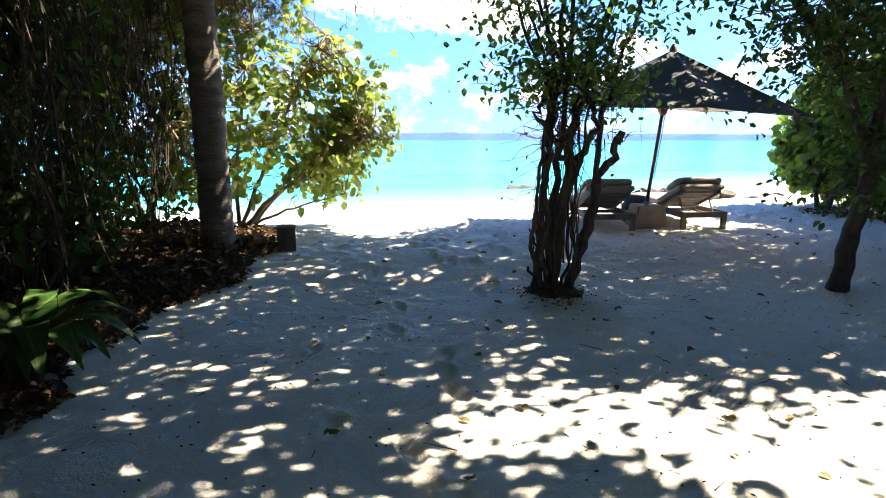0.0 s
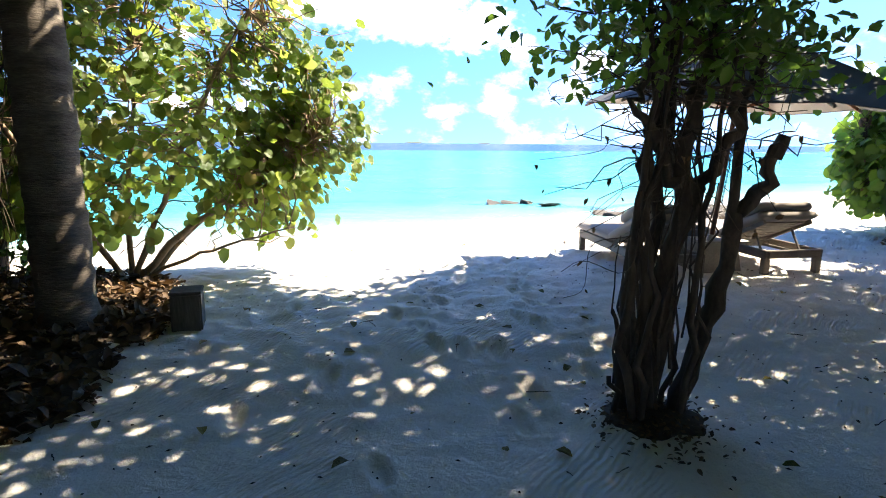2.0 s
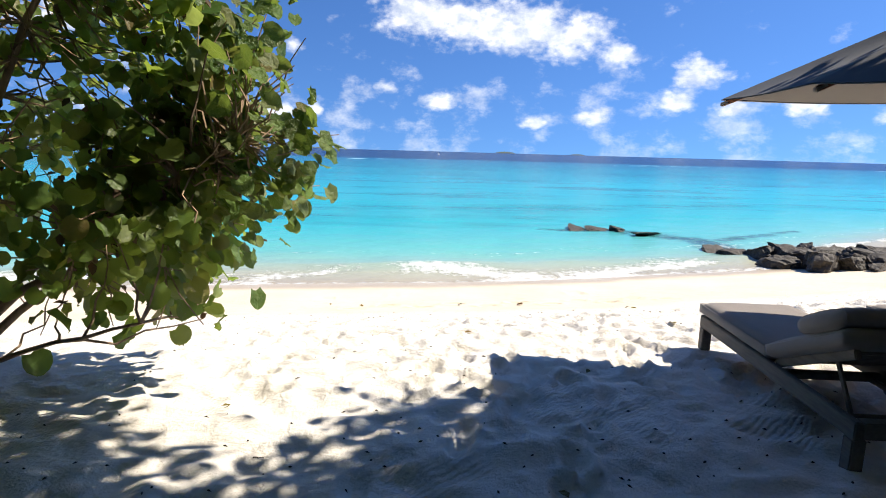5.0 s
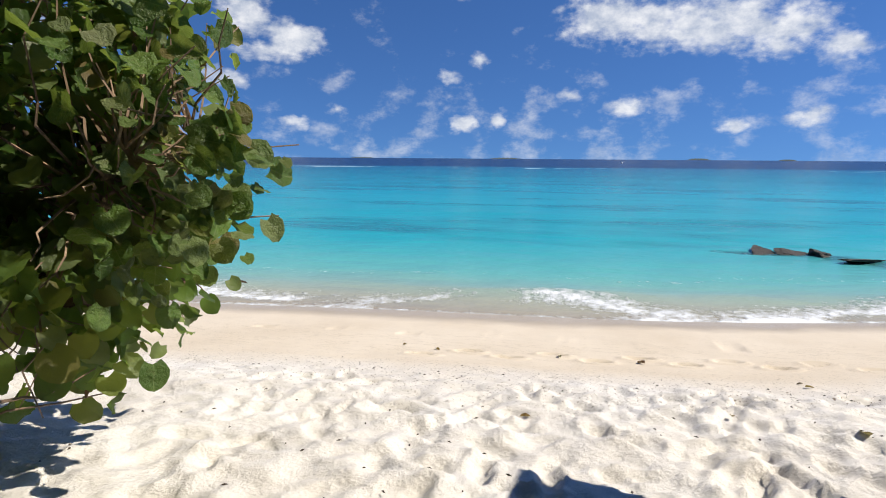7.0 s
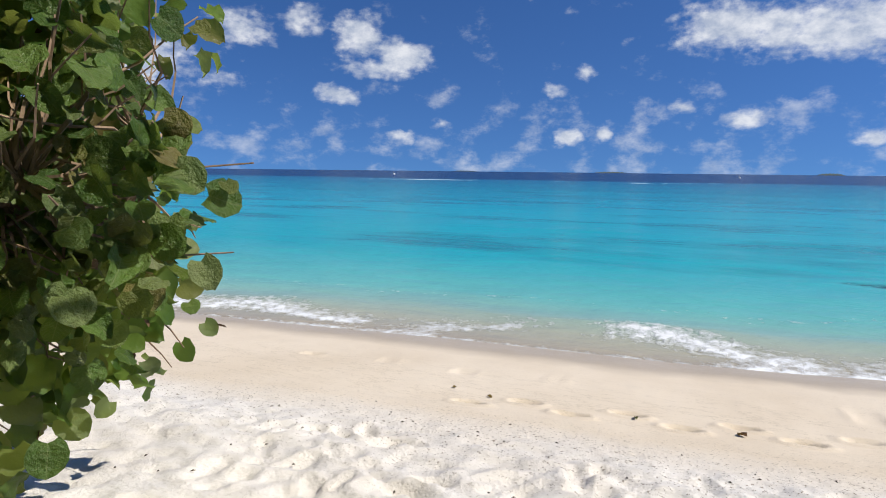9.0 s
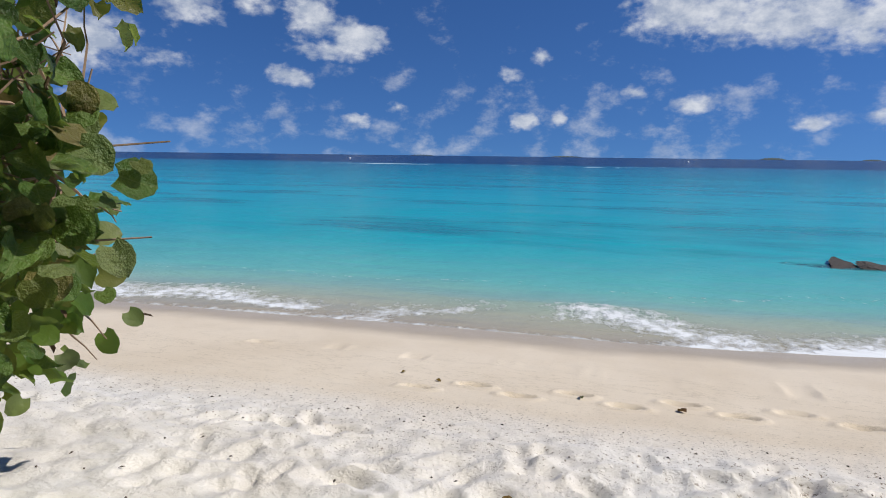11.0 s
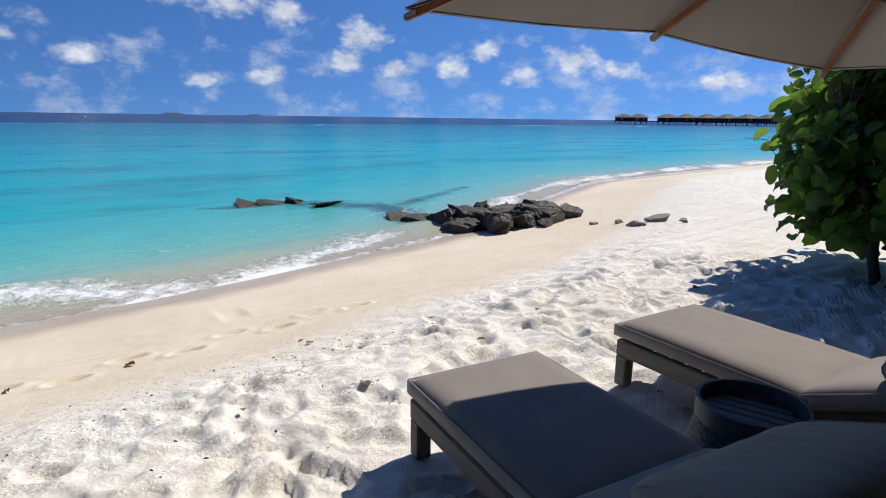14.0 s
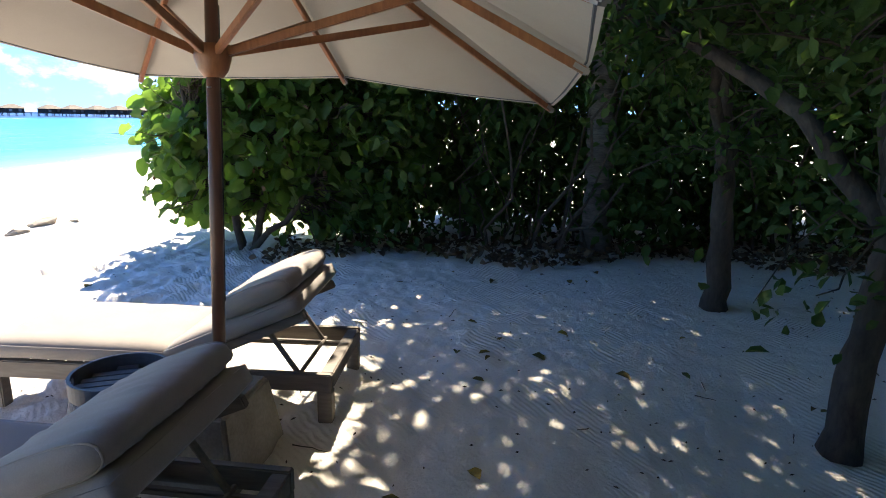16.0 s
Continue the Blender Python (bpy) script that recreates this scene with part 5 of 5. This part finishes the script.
big_leaf_bush("beach_shrub", "tall yellow-green shrub with small leaves behind the palm trunk", (-4.5, 11.4, 0),
              [([(-4.5, 11.4, -0.05), (-4.4, 11.3, 1.0), (-4.1, 11.3, 2.2), (-3.8, 11.3, 3.6)], 0.05, 0.015),
               ([(-4.6, 11.4, -0.05), (-4.9, 11.3, 1.2), (-5.2, 11.2, 2.6)], 0.05, 0.015)],
              [(-4.3, 11.3, 2.0, 1.0, 0.7, 1.5), (-3.9, 11.4, 3.5, 1.2, 0.7, 1.0), (-5.2, 11.2, 3.0, 1.0, 0.8, 1.4), (-3.2, 11.4, 3.9, 0.9, 0.6, 0.6)],
              420, 11, 53, (0.05, 0.10), None, 0, leaf=M_NEEDLE, bark=M_BARK_LIGHT)


# ---- thickets and the canopy overhead ----
def thicket(label, x0, x1, y0, y1, h, clumps, per, seed, size, face, leaf=M_LEAF_DARK, twig=260):
    """A dense belt of undergrowth; face is the side towards the sand (-1 west, 1 east, 2 north)."""
    rng = np.random.default_rng(seed)
    th = thing("thicket", label, "undergrowth", ((x0 + x1) / 2, (y0 + y1) / 2, 0), 0, "", "stuff")
    O = np.array(((x0 + x1) / 2, (y0 + y1) / 2, 0))
    C = rng.uniform((x0, y0, 0.15), (x1, y1, h), size=(clumps, 3))
    wob = 0.35 * np.sin(C[:, 1] * 1.9 + seed) + 0.25 * np.sin(C[:, 1] * 4.3)
    C[:, 0] += wob if abs(face) == 1 else 0
    P = (C[:, None] + rng.normal(size=(clumps, per, 3)) * 0.17).reshape(-1, 3)
    P = P[(P[:, 2] > 0.04) & ~((P[:, 1] > 8.8) & (P[:, 0] > 6) & (P[:, 2] > 2.9 + 0.4 * np.sin(3 * P[:, 1])))] - O
    leaf_part("leaves", th, P, rng.uniform(*size, len(P)), OVAL, OVAL_F, leaf, rng)
    tw = Geo()
    for i in range(twig):
        a = Vector((rng.uniform(x0, x1), rng.uniform(y0, y1), -0.03))
        b = a + Vector((rng.normal() * 0.6, rng.normal() * 0.6, rng.uniform(0.6, h)))
        pts = [p - Vector(O) for p in bend(a, b, rng, 7, 0.25)]
        tw.tube(pts, taper(rng.uniform(0.007, 0.03), 0.004, 7), 5)
    part("branches", tw, M_TWIG, th)
    return th


thicket("dark dense thicket bordering the raked sand", 7.6, 10.0, -4, 10.8, 4.2, 7800, 9, 61, (0.10, 0.19), -1, twig=300)
thicket("dark tangled thicket beside the sandy path", -8.0, -4.1, -1.5, 11.4, 4.8, 8600, 9, 62, (0.08, 0.17), 1, twig=500)
thicket("dark thicket closing the path behind", -5, 9, -7, -3.5, 4.2, 2600, 9, 63, (0.1, 0.18), 2)


def canopy():
    """Overhanging shade-tree crowns added out of view; a gap suns the path."""
    rng = np.random.default_rng(71)
    th = thing("tree_canopy", "leafy crowns added overhead out of view to shade and dapple the sand", "tree crown", (5.0, 3.0, 0), 0, "", "stuff")
    O = np.array((5.0, 3.0, 0))
    n = 37500
    # gx, gy: where each clump's shadow lands; reach widened to darken the thickets
    gx, gy = rng.uniform(-11.0, 10.5, n), rng.uniform(-6, 10.6, n)
    z = rng.uniform(3.5, 5.2, n)
    # edge drawn back so sun reaches the left shrub; gap is a sun patch
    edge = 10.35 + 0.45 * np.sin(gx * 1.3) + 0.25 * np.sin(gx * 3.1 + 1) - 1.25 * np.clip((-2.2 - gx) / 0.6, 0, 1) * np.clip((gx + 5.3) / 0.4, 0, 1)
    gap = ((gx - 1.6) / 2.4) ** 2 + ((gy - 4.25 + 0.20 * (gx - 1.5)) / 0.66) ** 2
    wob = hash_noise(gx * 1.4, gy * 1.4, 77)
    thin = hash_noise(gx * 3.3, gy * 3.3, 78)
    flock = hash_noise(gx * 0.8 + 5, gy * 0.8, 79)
    # clumps dropped where sun dapples should fall on the sand
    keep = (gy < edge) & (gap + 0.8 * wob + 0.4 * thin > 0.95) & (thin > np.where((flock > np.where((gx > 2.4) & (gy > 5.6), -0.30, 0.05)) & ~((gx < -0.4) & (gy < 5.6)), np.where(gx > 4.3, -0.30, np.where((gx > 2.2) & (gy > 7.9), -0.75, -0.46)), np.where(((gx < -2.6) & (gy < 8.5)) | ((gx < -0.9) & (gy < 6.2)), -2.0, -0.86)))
    # clumps also dropped to keep parasol and far lounger sunlit
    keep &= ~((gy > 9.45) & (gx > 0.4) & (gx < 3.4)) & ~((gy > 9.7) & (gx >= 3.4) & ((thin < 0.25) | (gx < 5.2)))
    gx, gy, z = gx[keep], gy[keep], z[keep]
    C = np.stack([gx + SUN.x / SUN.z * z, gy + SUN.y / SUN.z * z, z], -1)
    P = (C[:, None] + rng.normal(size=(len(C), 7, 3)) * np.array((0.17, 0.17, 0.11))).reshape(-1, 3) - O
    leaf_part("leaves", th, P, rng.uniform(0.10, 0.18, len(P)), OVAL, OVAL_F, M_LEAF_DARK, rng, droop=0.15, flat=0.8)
    br = Geo()
    for a, b in (((10.2, 2, -0.05), (6.5, 3.0, 4.0)), ((10.0, 6, -0.05), (6.0, 7.6, 4.2)), ((10.3, 0, -0.05), (4.5, 0.5, 4.3)), ((-6.0, 2, -0.05), (-1.5, 3, 4.4)), ((-6.2, 6, -0.05), (-1.0, 6.5, 4.5)), ((10, 9, -0.05), (8, 8.5, 4.2))):
        a, b = Vector(a), Vector(b)
        mid = a.lerp(b, 0.3) + Vector((0, 0, 1.6))
        pts = bend(a, mid, rng, 5, 0.05) + bend(mid, b, rng, 6, 0.1)[1:]
        br.tube([p - Vector(O) for p in pts], taper(0.13, 0.03, 11), 9, 0.2)
        for k in range(16):
            p = pts[5 + rng.integers(6)]
            e = p + Vector((rng.normal() * 1.3, rng.normal() * 1.3, rng.uniform(0, 0.6)))
            br.tube([q - Vector(O) for q in bend(p, e, rng, 5, 0.2)], taper(0.025, 0.006, 5), 5)
    part("branches", br, M_BARK, th)


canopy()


# ---- leaf litter bed at the path's edge ----
def litter_bed():
    rng = np.random.default_rng(81)
    xs_at = lambda y: np.interp(y, [-2, 3, 4.9, 6.6, 7.2, 8.2, 9.0, 10.0, 11], [-3.6, -3.5, -3.35, -3.42, -3.15, -2.6, -2.42, -2.5, -3.1])
    g = Geo()
    ys = np.linspace(-2, 10.9, 130)
    cols = 30
    vs, fs = [], []
    for y in ys:
        e = xs_at(y) + 0.10 * math.sin(y * 5.0) + 0.06 * math.sin(y * 13)
        for k in range(cols):
            t = k / (cols - 1)
            x = e - 6 * t ** 1.5
            vs.append((x, y, ground_z(x, y) + 0.004 + 0.09 * min(1, t * 3) + 0.05 * noise.noise(Vector((x * 3, y * 3, 0))) * min(1, t * 6)))
    for j in range(len(ys) - 1):
        for k in range(cols - 1):
            a = j * cols + k
            fs.append((a + 1, a, a + cols, a + cols + 1))
    g.add(vs, fs)
    ob = new("litter_bed", mesh_of(g, "litter_bed", M_LITTER, True))
    tagged(ob, "dark soil bed under leaf litter beside the sand", "soil bed", kind="structure")
    n = 6500
    y = rng.uniform(3.0, 10.9, n)
    off = np.abs(rng.normal(size=n)) * 1.1 - 0.12
    x = xs_at(y) + 0.10 * np.sin(y * 5) - off
    z = ground_height(x, y)[0] + np.array([0.02 + 0.10 * min(1, max(0, o) * 1.2) for o in off]) + rng.uniform(0, 0.05, n) * (off > 0)
    lt = new("leaf_litter", leaf_mesh("leaf_litter", np.stack([x, y, z], -1), rng.uniform(0.04, 0.12, n), OVAL, OVAL_F, M_LEAF_DRY, rng, droop=0.0, flat=1.0))
    tagged(lt, "brown dead leaves covering the soil bed", "leaf litter", kind="stuff")
    # litter at the thicket's foot on the other side
    n = 2600
    y = rng.uniform(0.5, 11.2, n)
    x = 7.25 + 0.3 * np.sin(y * 2.1) + np.abs(rng.normal(size=n)) * 0.7 - 0.25
    lt = new("leaf_litter", leaf_mesh("leaf_litter", np.stack([x, y, np.full(n, 0.03) + rng.uniform(0, .04, n)], -1), rng.uniform(0.05, 0.13, n), OVAL, OVAL_F, M_LEAF_DRY, rng, droop=0.0, flat=1.0))
    tagged(lt, "brown dead leaves along the thicket's foot", "leaf litter", kind="stuff")


litter_bed()


# ---- far things ----
def rock(name, label, at, size, seed, mat, cuts=11):
    """A weathered boulder: a ball cut by random planes, then pitted."""
    rng = np.random.default_rng(seed)
    bm = bmesh.new()
    bmesh.ops.create_icosphere(bm, subdivisions=4, radius=1.0)
    off = Vector((seed * 3.1, seed * 1.7, 0))
    planes = [(Vector((0.12 * rng.normal(), 0.12 * rng.normal(), 1)).normalized(), rng.uniform(0.5, 0.68))]
    for k in range(cuts):
        d = Vector(rng.normal(size=3))
        d.z *= 0.5
        planes.append((d.normalized(), rng.uniform(0.42, 0.78)))
    for v in bm.verts:
        p = v.co.copy()
        q = p * (1 + 0.12 * noise.noise(p * 1.3 + off))
        for d, h in planes:
            over = q.dot(d) - h
            if over > 0:
                q -= d * over * 0.93
        q *= 1.2 + 0.14 * noise.noise(p * 3 + off) + 0.24 * (0.35 - noise.voronoi(p * 3.2 + off)[0][0]) + 0.06 * noise.noise(p * 9 + off)
        v.co = Vector((q.x * size[0], q.y * size[1], q.z * size[2]))
    me = bpy.data.meshes.new(name)
    bm.to_mesh(me)
    bm.free()
    me.materials.append(mat)
    ob = new(name, me)
    ob.matrix_basis = pose(*at, rng.uniform(-14, 14), rng.uniform(-14, 14), seed * 47 % 360)
    return tagged(ob, label, "rock", "beach rocks")


ROCKS = ((8.0, 19.75, 0.50, 0.30), (8.4, 19.25, 0.55, 0.36), (7.95, 18.8, 0.40, 0.30), (8.55, 18.55, 0.55, 0.40), (8.2, 18.1, 0.46, 0.32), (8.72, 18.0, 0.44, 0.34), (9.1, 18.4, 0.55, 0.40), (9.2, 17.85, 0.46, 0.33),
         (9.6, 18.15, 0.44, 0.32), (9.8, 18.7, 0.52, 0.36), (10.0, 17.9, 0.28, 0.20), (9.4, 19.1, 0.50, 0.36), (8.85, 19.5, 0.46, 0.34), (7.7, 20.2, 0.42, 0.14), (7.45, 20.7, 0.46, 0.09), (8.9, 17.55, 0.22, 0.15))
for i, (x, y, a, c) in enumerate(ROCKS):
    rock("rock", "dark wet craggy beach rock at the water's edge", (x, y, max(ground_z(x, y), SEA_Z) + 0.10 * c), (a * 1.15, a * (0.70 + 0.25 * (i % 3) / 2), c * 1.1), i + 1, M_ROCK)
for i, (x, y, a, b, c) in enumerate(((10.25, 18.35, 0.42, 0.26, 0.24), (9.2, 15.65, 0.24, 0.12, 0.08), (9.65, 15.55, 0.20, 0.15, 0.12), (9.3, 16.7, 0.10, 0.08, 0.06), (9.4, 16.2, 0.11, 0.08, 0.07), (9.5, 15.0, 0.12, 0.09, 0.05))):
    rock("rock", "small dry brown rock half buried in beach sand", (x, y, ground_z(x, y) + 0.01), (a, b, c), i + 20, M_ROCK_DRY)
for i, (x, y, a, b, c) in enumerate(((5.0, 24.2, 0.7, 0.3, 0.05), (6.2, 24.15, 0.26, 0.22, 0.20), (5.7, 24.2, 0.6, 0.3, 0.07), (7.0, 23.7, 0.8, 0.3, 0.06))):
    rock("rock", "dark rock awash in the shallow water", (x, y, SEA_Z - 0.01), (a, b, c), i + 40, M_ROCK)


def villa(x, y, w, seed):
    th = thing("overwater_villa", "far overwater villa with a grey thatched roof on stilts", "villa", (x, y, SEA_Z), -35 + seed * 3, "row of overwater villas")
    part("wall", Geo().box((0, 0, 3.0), (w, 9, 2.4), None, 0.1), M_VILLA, th)
    part("deck", Geo().box((0, 0, 1.6), (w + 3, 12, 0.4), None, 0.05), M_VILLA, th)
    for sx in (-1, 0, 1):
        for sy in (-1, 1):
            part("stilt", Geo().tube([(sx * w * 0.42, sy * 4.5, -3), (sx * w * 0.42, sy * 4.5, 1.6)], 0.22, 6), M_VILLA, th)
    h, e = w / 2 + 1.2, 5.6
    g = Geo().add([(-h, -e, 4.1), (h, -e, 4.1), (h, e, 4.1), (-h, e, 4.1), (-w * 0.16, 0, 6.6), (w * 0.16, 0, 6.6)],
                  [(0, 1, 5, 4), (1, 2, 5), (2, 3, 4, 5), (3, 0, 4), (3, 2, 1, 0)])
    part("roof", g, M_THATCH, th, "grey thatched hip roof")
    for sx in (-0.25, 0.25):
        part("window", Geo().box((sx * w, -4.52, 3.0), (w * 0.16, 0.1, 1.3), None, 0.02), M_METAL, th)


for k in range(9):
    az = radians((51.4, 52.7, 55.2, 56.8, 58.5, 60.1, 61.7, 63.3, 65.1)[k])
    dist = (430, 425, 415, 408, 400, 392, 384, 376, 366)[k]
    villa(math.sin(az) * dist, 9.7 + math.cos(az) * dist, 9.5, k)
a0, a1 = radians(53.9), radians(66.5)
jet = thing("jetty", "long low timber jetty linking far overwater villas", "jetty", (380, 225, SEA_Z))
p0, p1 = Vector((math.sin(a0) * 424, 16 + math.cos(a0) * 424, 1.6)), Vector((math.sin(a1) * 372, 16 + math.cos(a1) * 372, 1.6))
q = (p1 - p0).to_track_quat("Y", "Z").to_matrix().to_4x4()
part("deck", Geo().box((p0 + p1) / 2 - Vector((380, 225, 0)), (2.5, (p1 - p0).length, 0.5), q, 0.05), M_VILLA, jet)
for k in range(24):
    p = p0.lerp(p1, (k + 0.5) / 24) - Vector((380, 225, 0))
    part("pile", Geo().tube([(p.x, p.y, -3), (p.x, p.y, 1.5)], 0.2, 6), M_VILLA, jet)


def isle(az, half, dist, h):
    a = radians(az)
    c = Vector((math.sin(a) * dist, math.cos(a) * dist, SEA_Z))
    g = Geo()
    w = dist * radians(half)
    rows = [Vector((-w + 2 * w * i / 24, 0, h * max(0.0, 1 - abs(i / 12 - 1) ** 3) * (0.75 + 0.25 * math.sin(i * 2.1 + az)))) for i in range(25)]
    vs, fs = [], []
    for p in rows:
        vs += [(p.x, -w * 0.3, -1), (p.x, 0, p.z), (p.x, w * 0.3, -1)]
    for i in range(24):
        fs += [(3 * i, 3 * i + 3, 3 * i + 4, 3 * i + 1), (3 * i + 1, 3 * i + 4, 3 * i + 5, 3 * i + 2)]
    g.add(vs, fs)
    ob = new("island", mesh_of(g, "island", M_ISLE, True))
    ob.matrix_basis = Matrix.Translation(c) @ Matrix.Rotation(-a, 4, "Z")
    tagged(ob, "low wooded island on the far horizon", "island", "far islands")


for az, half, dist, h in ((9.6, 1.0, 3200, 11), (16.5, 0.7, 3300, 8), (-8, 1.6, 3400, 8), (-22, 1.2, 3400, 6)):
    isle(az, half, dist, h)
for az, dist in ((3.0, 330), (-28, 300)):
    a = radians(az)
    b = thing("mooring_buoy", "small white buoy floating far out on the lagoon", "buoy", (math.sin(a) * dist, math.cos(a) * dist, SEA_Z), 0, "mooring buoys")
    part("float", Geo().tube([(0, 0, -0.3), (0, 0, 0.1), (0, 0, 0.6), (0, 0, 0.9)], [0.3, 0.6, 0.55, 0.2], 12), M_WHITE, b, smooth=True)
    part("staff", Geo().tube([(0, 0, 0.8), (0, 0, 1.7)], 0.07, 6), M_METAL, b)


# ---- small things ----
def strap_plant():
    rng = np.random.default_rng(91)
    th = thing("lily_plant", "low plant with broad strap-like green leaves at the bed's edge", "plant", (-3.6, 5.95, -0.14))
    for i in range(22):
        a, L = rng.uniform(0, 6.28), rng.uniform(0.6, 1.0)
        d = Vector((math.cos(a), math.sin(a), 0))
        side = Vector((-d.y, d.x, 0))
        vs, fs = [], []
        for k in range(8):
            s = k / 7
            p = d * (L * s * 0.9) + Vector((0, 0, L * (1.5 * s - 1.35 * s * s)))
            w = 0.10 * math.sin(math.pi * min(1, s * 0.9 + 0.1)) + 0.004
            vs += [p - side * w, p - Vector((0, 0, 0.018)), p + side * w]
        for k in range(7):
            fs += [(3 * k, 3 * k + 1, 3 * k + 4, 3 * k + 3), (3 * k + 1, 3 * k + 2, 3 * k + 5, 3 * k + 4)]
        part("leaf", Geo().add(vs, fs), M_LILY, th, smooth=True)


strap_plant()


def fallen_leaves():
    rng = np.random.default_rng(95)
    shapes = []
    for k in range(4):
        o = OVAL.copy()
        o[:, 2] = o[:, 2] * (1.5, 3, -1.5, 2.2)[k] + 0.05
        me = bpy.data.meshes.new("fallen_leaf")
        me.from_pydata([tuple(v) for v in o], [], OVAL_F)
        me.materials.append(M_LEAF_FALLEN)
        me.shade_smooth()
        shapes.append(me)
    spots = [(rng.uniform(-2.6, 6.8), rng.uniform(3.2, 9.8)) for _ in range(120)] + [(rng.uniform(-1.5, 6), rng.uniform(10.5, 14.5)) for _ in range(16)]
    for x, y in spots:
        ob = new("fallen_leaf", shapes[rng.integers(4)])
        s = rng.uniform(0.05, 0.11)
        ob.matrix_basis = pose(x, y, ground_z(x, y) + 0.010, rng.uniform(-10, 10), rng.uniform(-10, 10), rng.uniform(0, 360)) @ Matrix.Scale(s, 4)
        tagged(ob, "small dried yellow-brown leaf lying on the sand", "fallen leaf", "leaves fallen on the sand")


fallen_leaves()


def hanging_strands():
    """Dry vines and aerial roots hanging before the thicket."""
    rng = np.random.default_rng(97)
    for k in range(5):
        y0, y1 = 3.6 + k * 1.35, 5.0 + k * 1.35
        th = thing("hanging_vine", "tangle of thin dry brown vines hanging before the thicket", "vine", (-3.9, y0, 0), 0, "vines along the path", "stuff")
        g = Geo()
        for i in range(60):
            x, y = rng.uniform(-4.5, -3.55), rng.uniform(y0, y1)
            top, low = rng.uniform(2.2, 4.6), rng.uniform(0.0, 1.2)
            if i % 5 == 0:
                low = -0.02
            pts = bend((x, y, top), (x + rng.normal() * 0.25, y + rng.normal() * 0.35, low), rng, 8, 0.10)
            g.tube([p - Vector((-3.9, y0, 0)) for p in pts], taper(rng.uniform(0.003, 0.012), 0.002, 8), 4)
        part("strand", g, M_TWIG, th)


def feathery_branch(label, a, b, seed, n):
    rng = np.random.default_rng(seed)
    th = thing("overhanging_branch", label, "branch", a, 0, "", "stuff")
    O = Vector(a)
    spine = bend(a, b, rng, 10, 0.08, -0.03)
    part("limb", Geo().tube([p - O for p in spine], taper(0.03, 0.006, 10), 6), M_TWIG, th)
    g, tips = Geo(), []
    for i in range(n):
        p = spine[rng.integers(2, 11)]
        q = p + Vector((rng.normal() * 0.35, rng.normal() * 0.35, -rng.uniform(0.1, 0.65)))
        pts = bend(p, q, rng, 6, 0.18)
        g.tube([v - O for v in pts], taper(0.004, 0.0012, 6), 3)
        tips += [tuple(v - O) for v in pts[2:]]
    part("twig", g, M_TWIG, th)
    P = np.array(tips)
    P = P[rng.integers(len(P), size=len(P) * 2)] + rng.normal(size=(len(P) * 2, 3)) * 0.03
    leaf_part("needles", th, P, rng.uniform(0.06, 0.13, len(P)), BLADE, BLADE_F, M_NEEDLE, rng, droop=0.6)


hanging_strands()
feathery_branch("feathery twigs of an overhanging branch above the path", (-4.6, 8.2, 3.9), (-1.2, 8.6, 3.25), 98, 120)
feathery_branch("yellowish feathery twigs hanging by the palm trunk", (-4.4, 9.6, 4.2), (-2.3, 9.8, 3.0), 99, 200)
feathery_branch("thin leafless twigs of an overhanging branch", (1.2, 6.9, 3.5), (-0.9, 7.4, 3.0), 100, 60)


def debris():
    """Bark chips, seeds and broken twigs strewn over the sand."""
    rng = np.random.default_rng(101)
    g = Geo()
    for i in range(1500):
        x, y = rng.uniform(-2.9, 7.0), rng.uniform(3.0, 10.4)
        if i % 5 == 0:
            x, y = rng.uniform(-2.0, 8.0), rng.uniform(10.4, 13.6)
        l, w = rng.uniform(0.006, 0.02), rng.uniform(0.003, 0.008)
        a = rng.uniform(0, 6.28)
        z = ground_z(x, y) + 0.002
        c, d = math.cos(a), math.sin(a)
        q = [(x + c * l, y + d * l, z), (x - d * w, y + c * w, z), (x - c * l, y - d * l, z), (x + d * w, y - c * w, z), (x, y, z + 0.008)]
        g.add(q, [(0, 1, 4), (1, 2, 4), (2, 3, 4), (3, 0, 4)])
    for i in range(70):
        x, y = rng.uniform(-2.8, 6.5), rng.uniform(3.2, 10.0)
        a, l = rng.uniform(0, 6.28), rng.uniform(0.05, 0.22)
        z = ground_z(x, y) + 0.006
        g.tube(bend((x, y, z), (x + math.cos(a) * l, y + math.sin(a) * l, z + 0.004), rng, 4, 0.12), taper(0.004, 0.002, 4), 4)
    ob = new("plant_debris", mesh_of(g, "plant_debris", M_TWIG))
    tagged(ob, "dark bark chips and broken twigs strewn on sand", "debris", kind="stuff")


debris()

rock("coral_stone", "pale coral stone lying on the leaf litter bed", (-4.15, 9.1, 0.12), (0.13, 0.09, 0.08), 61, M_ROCK_PALE)
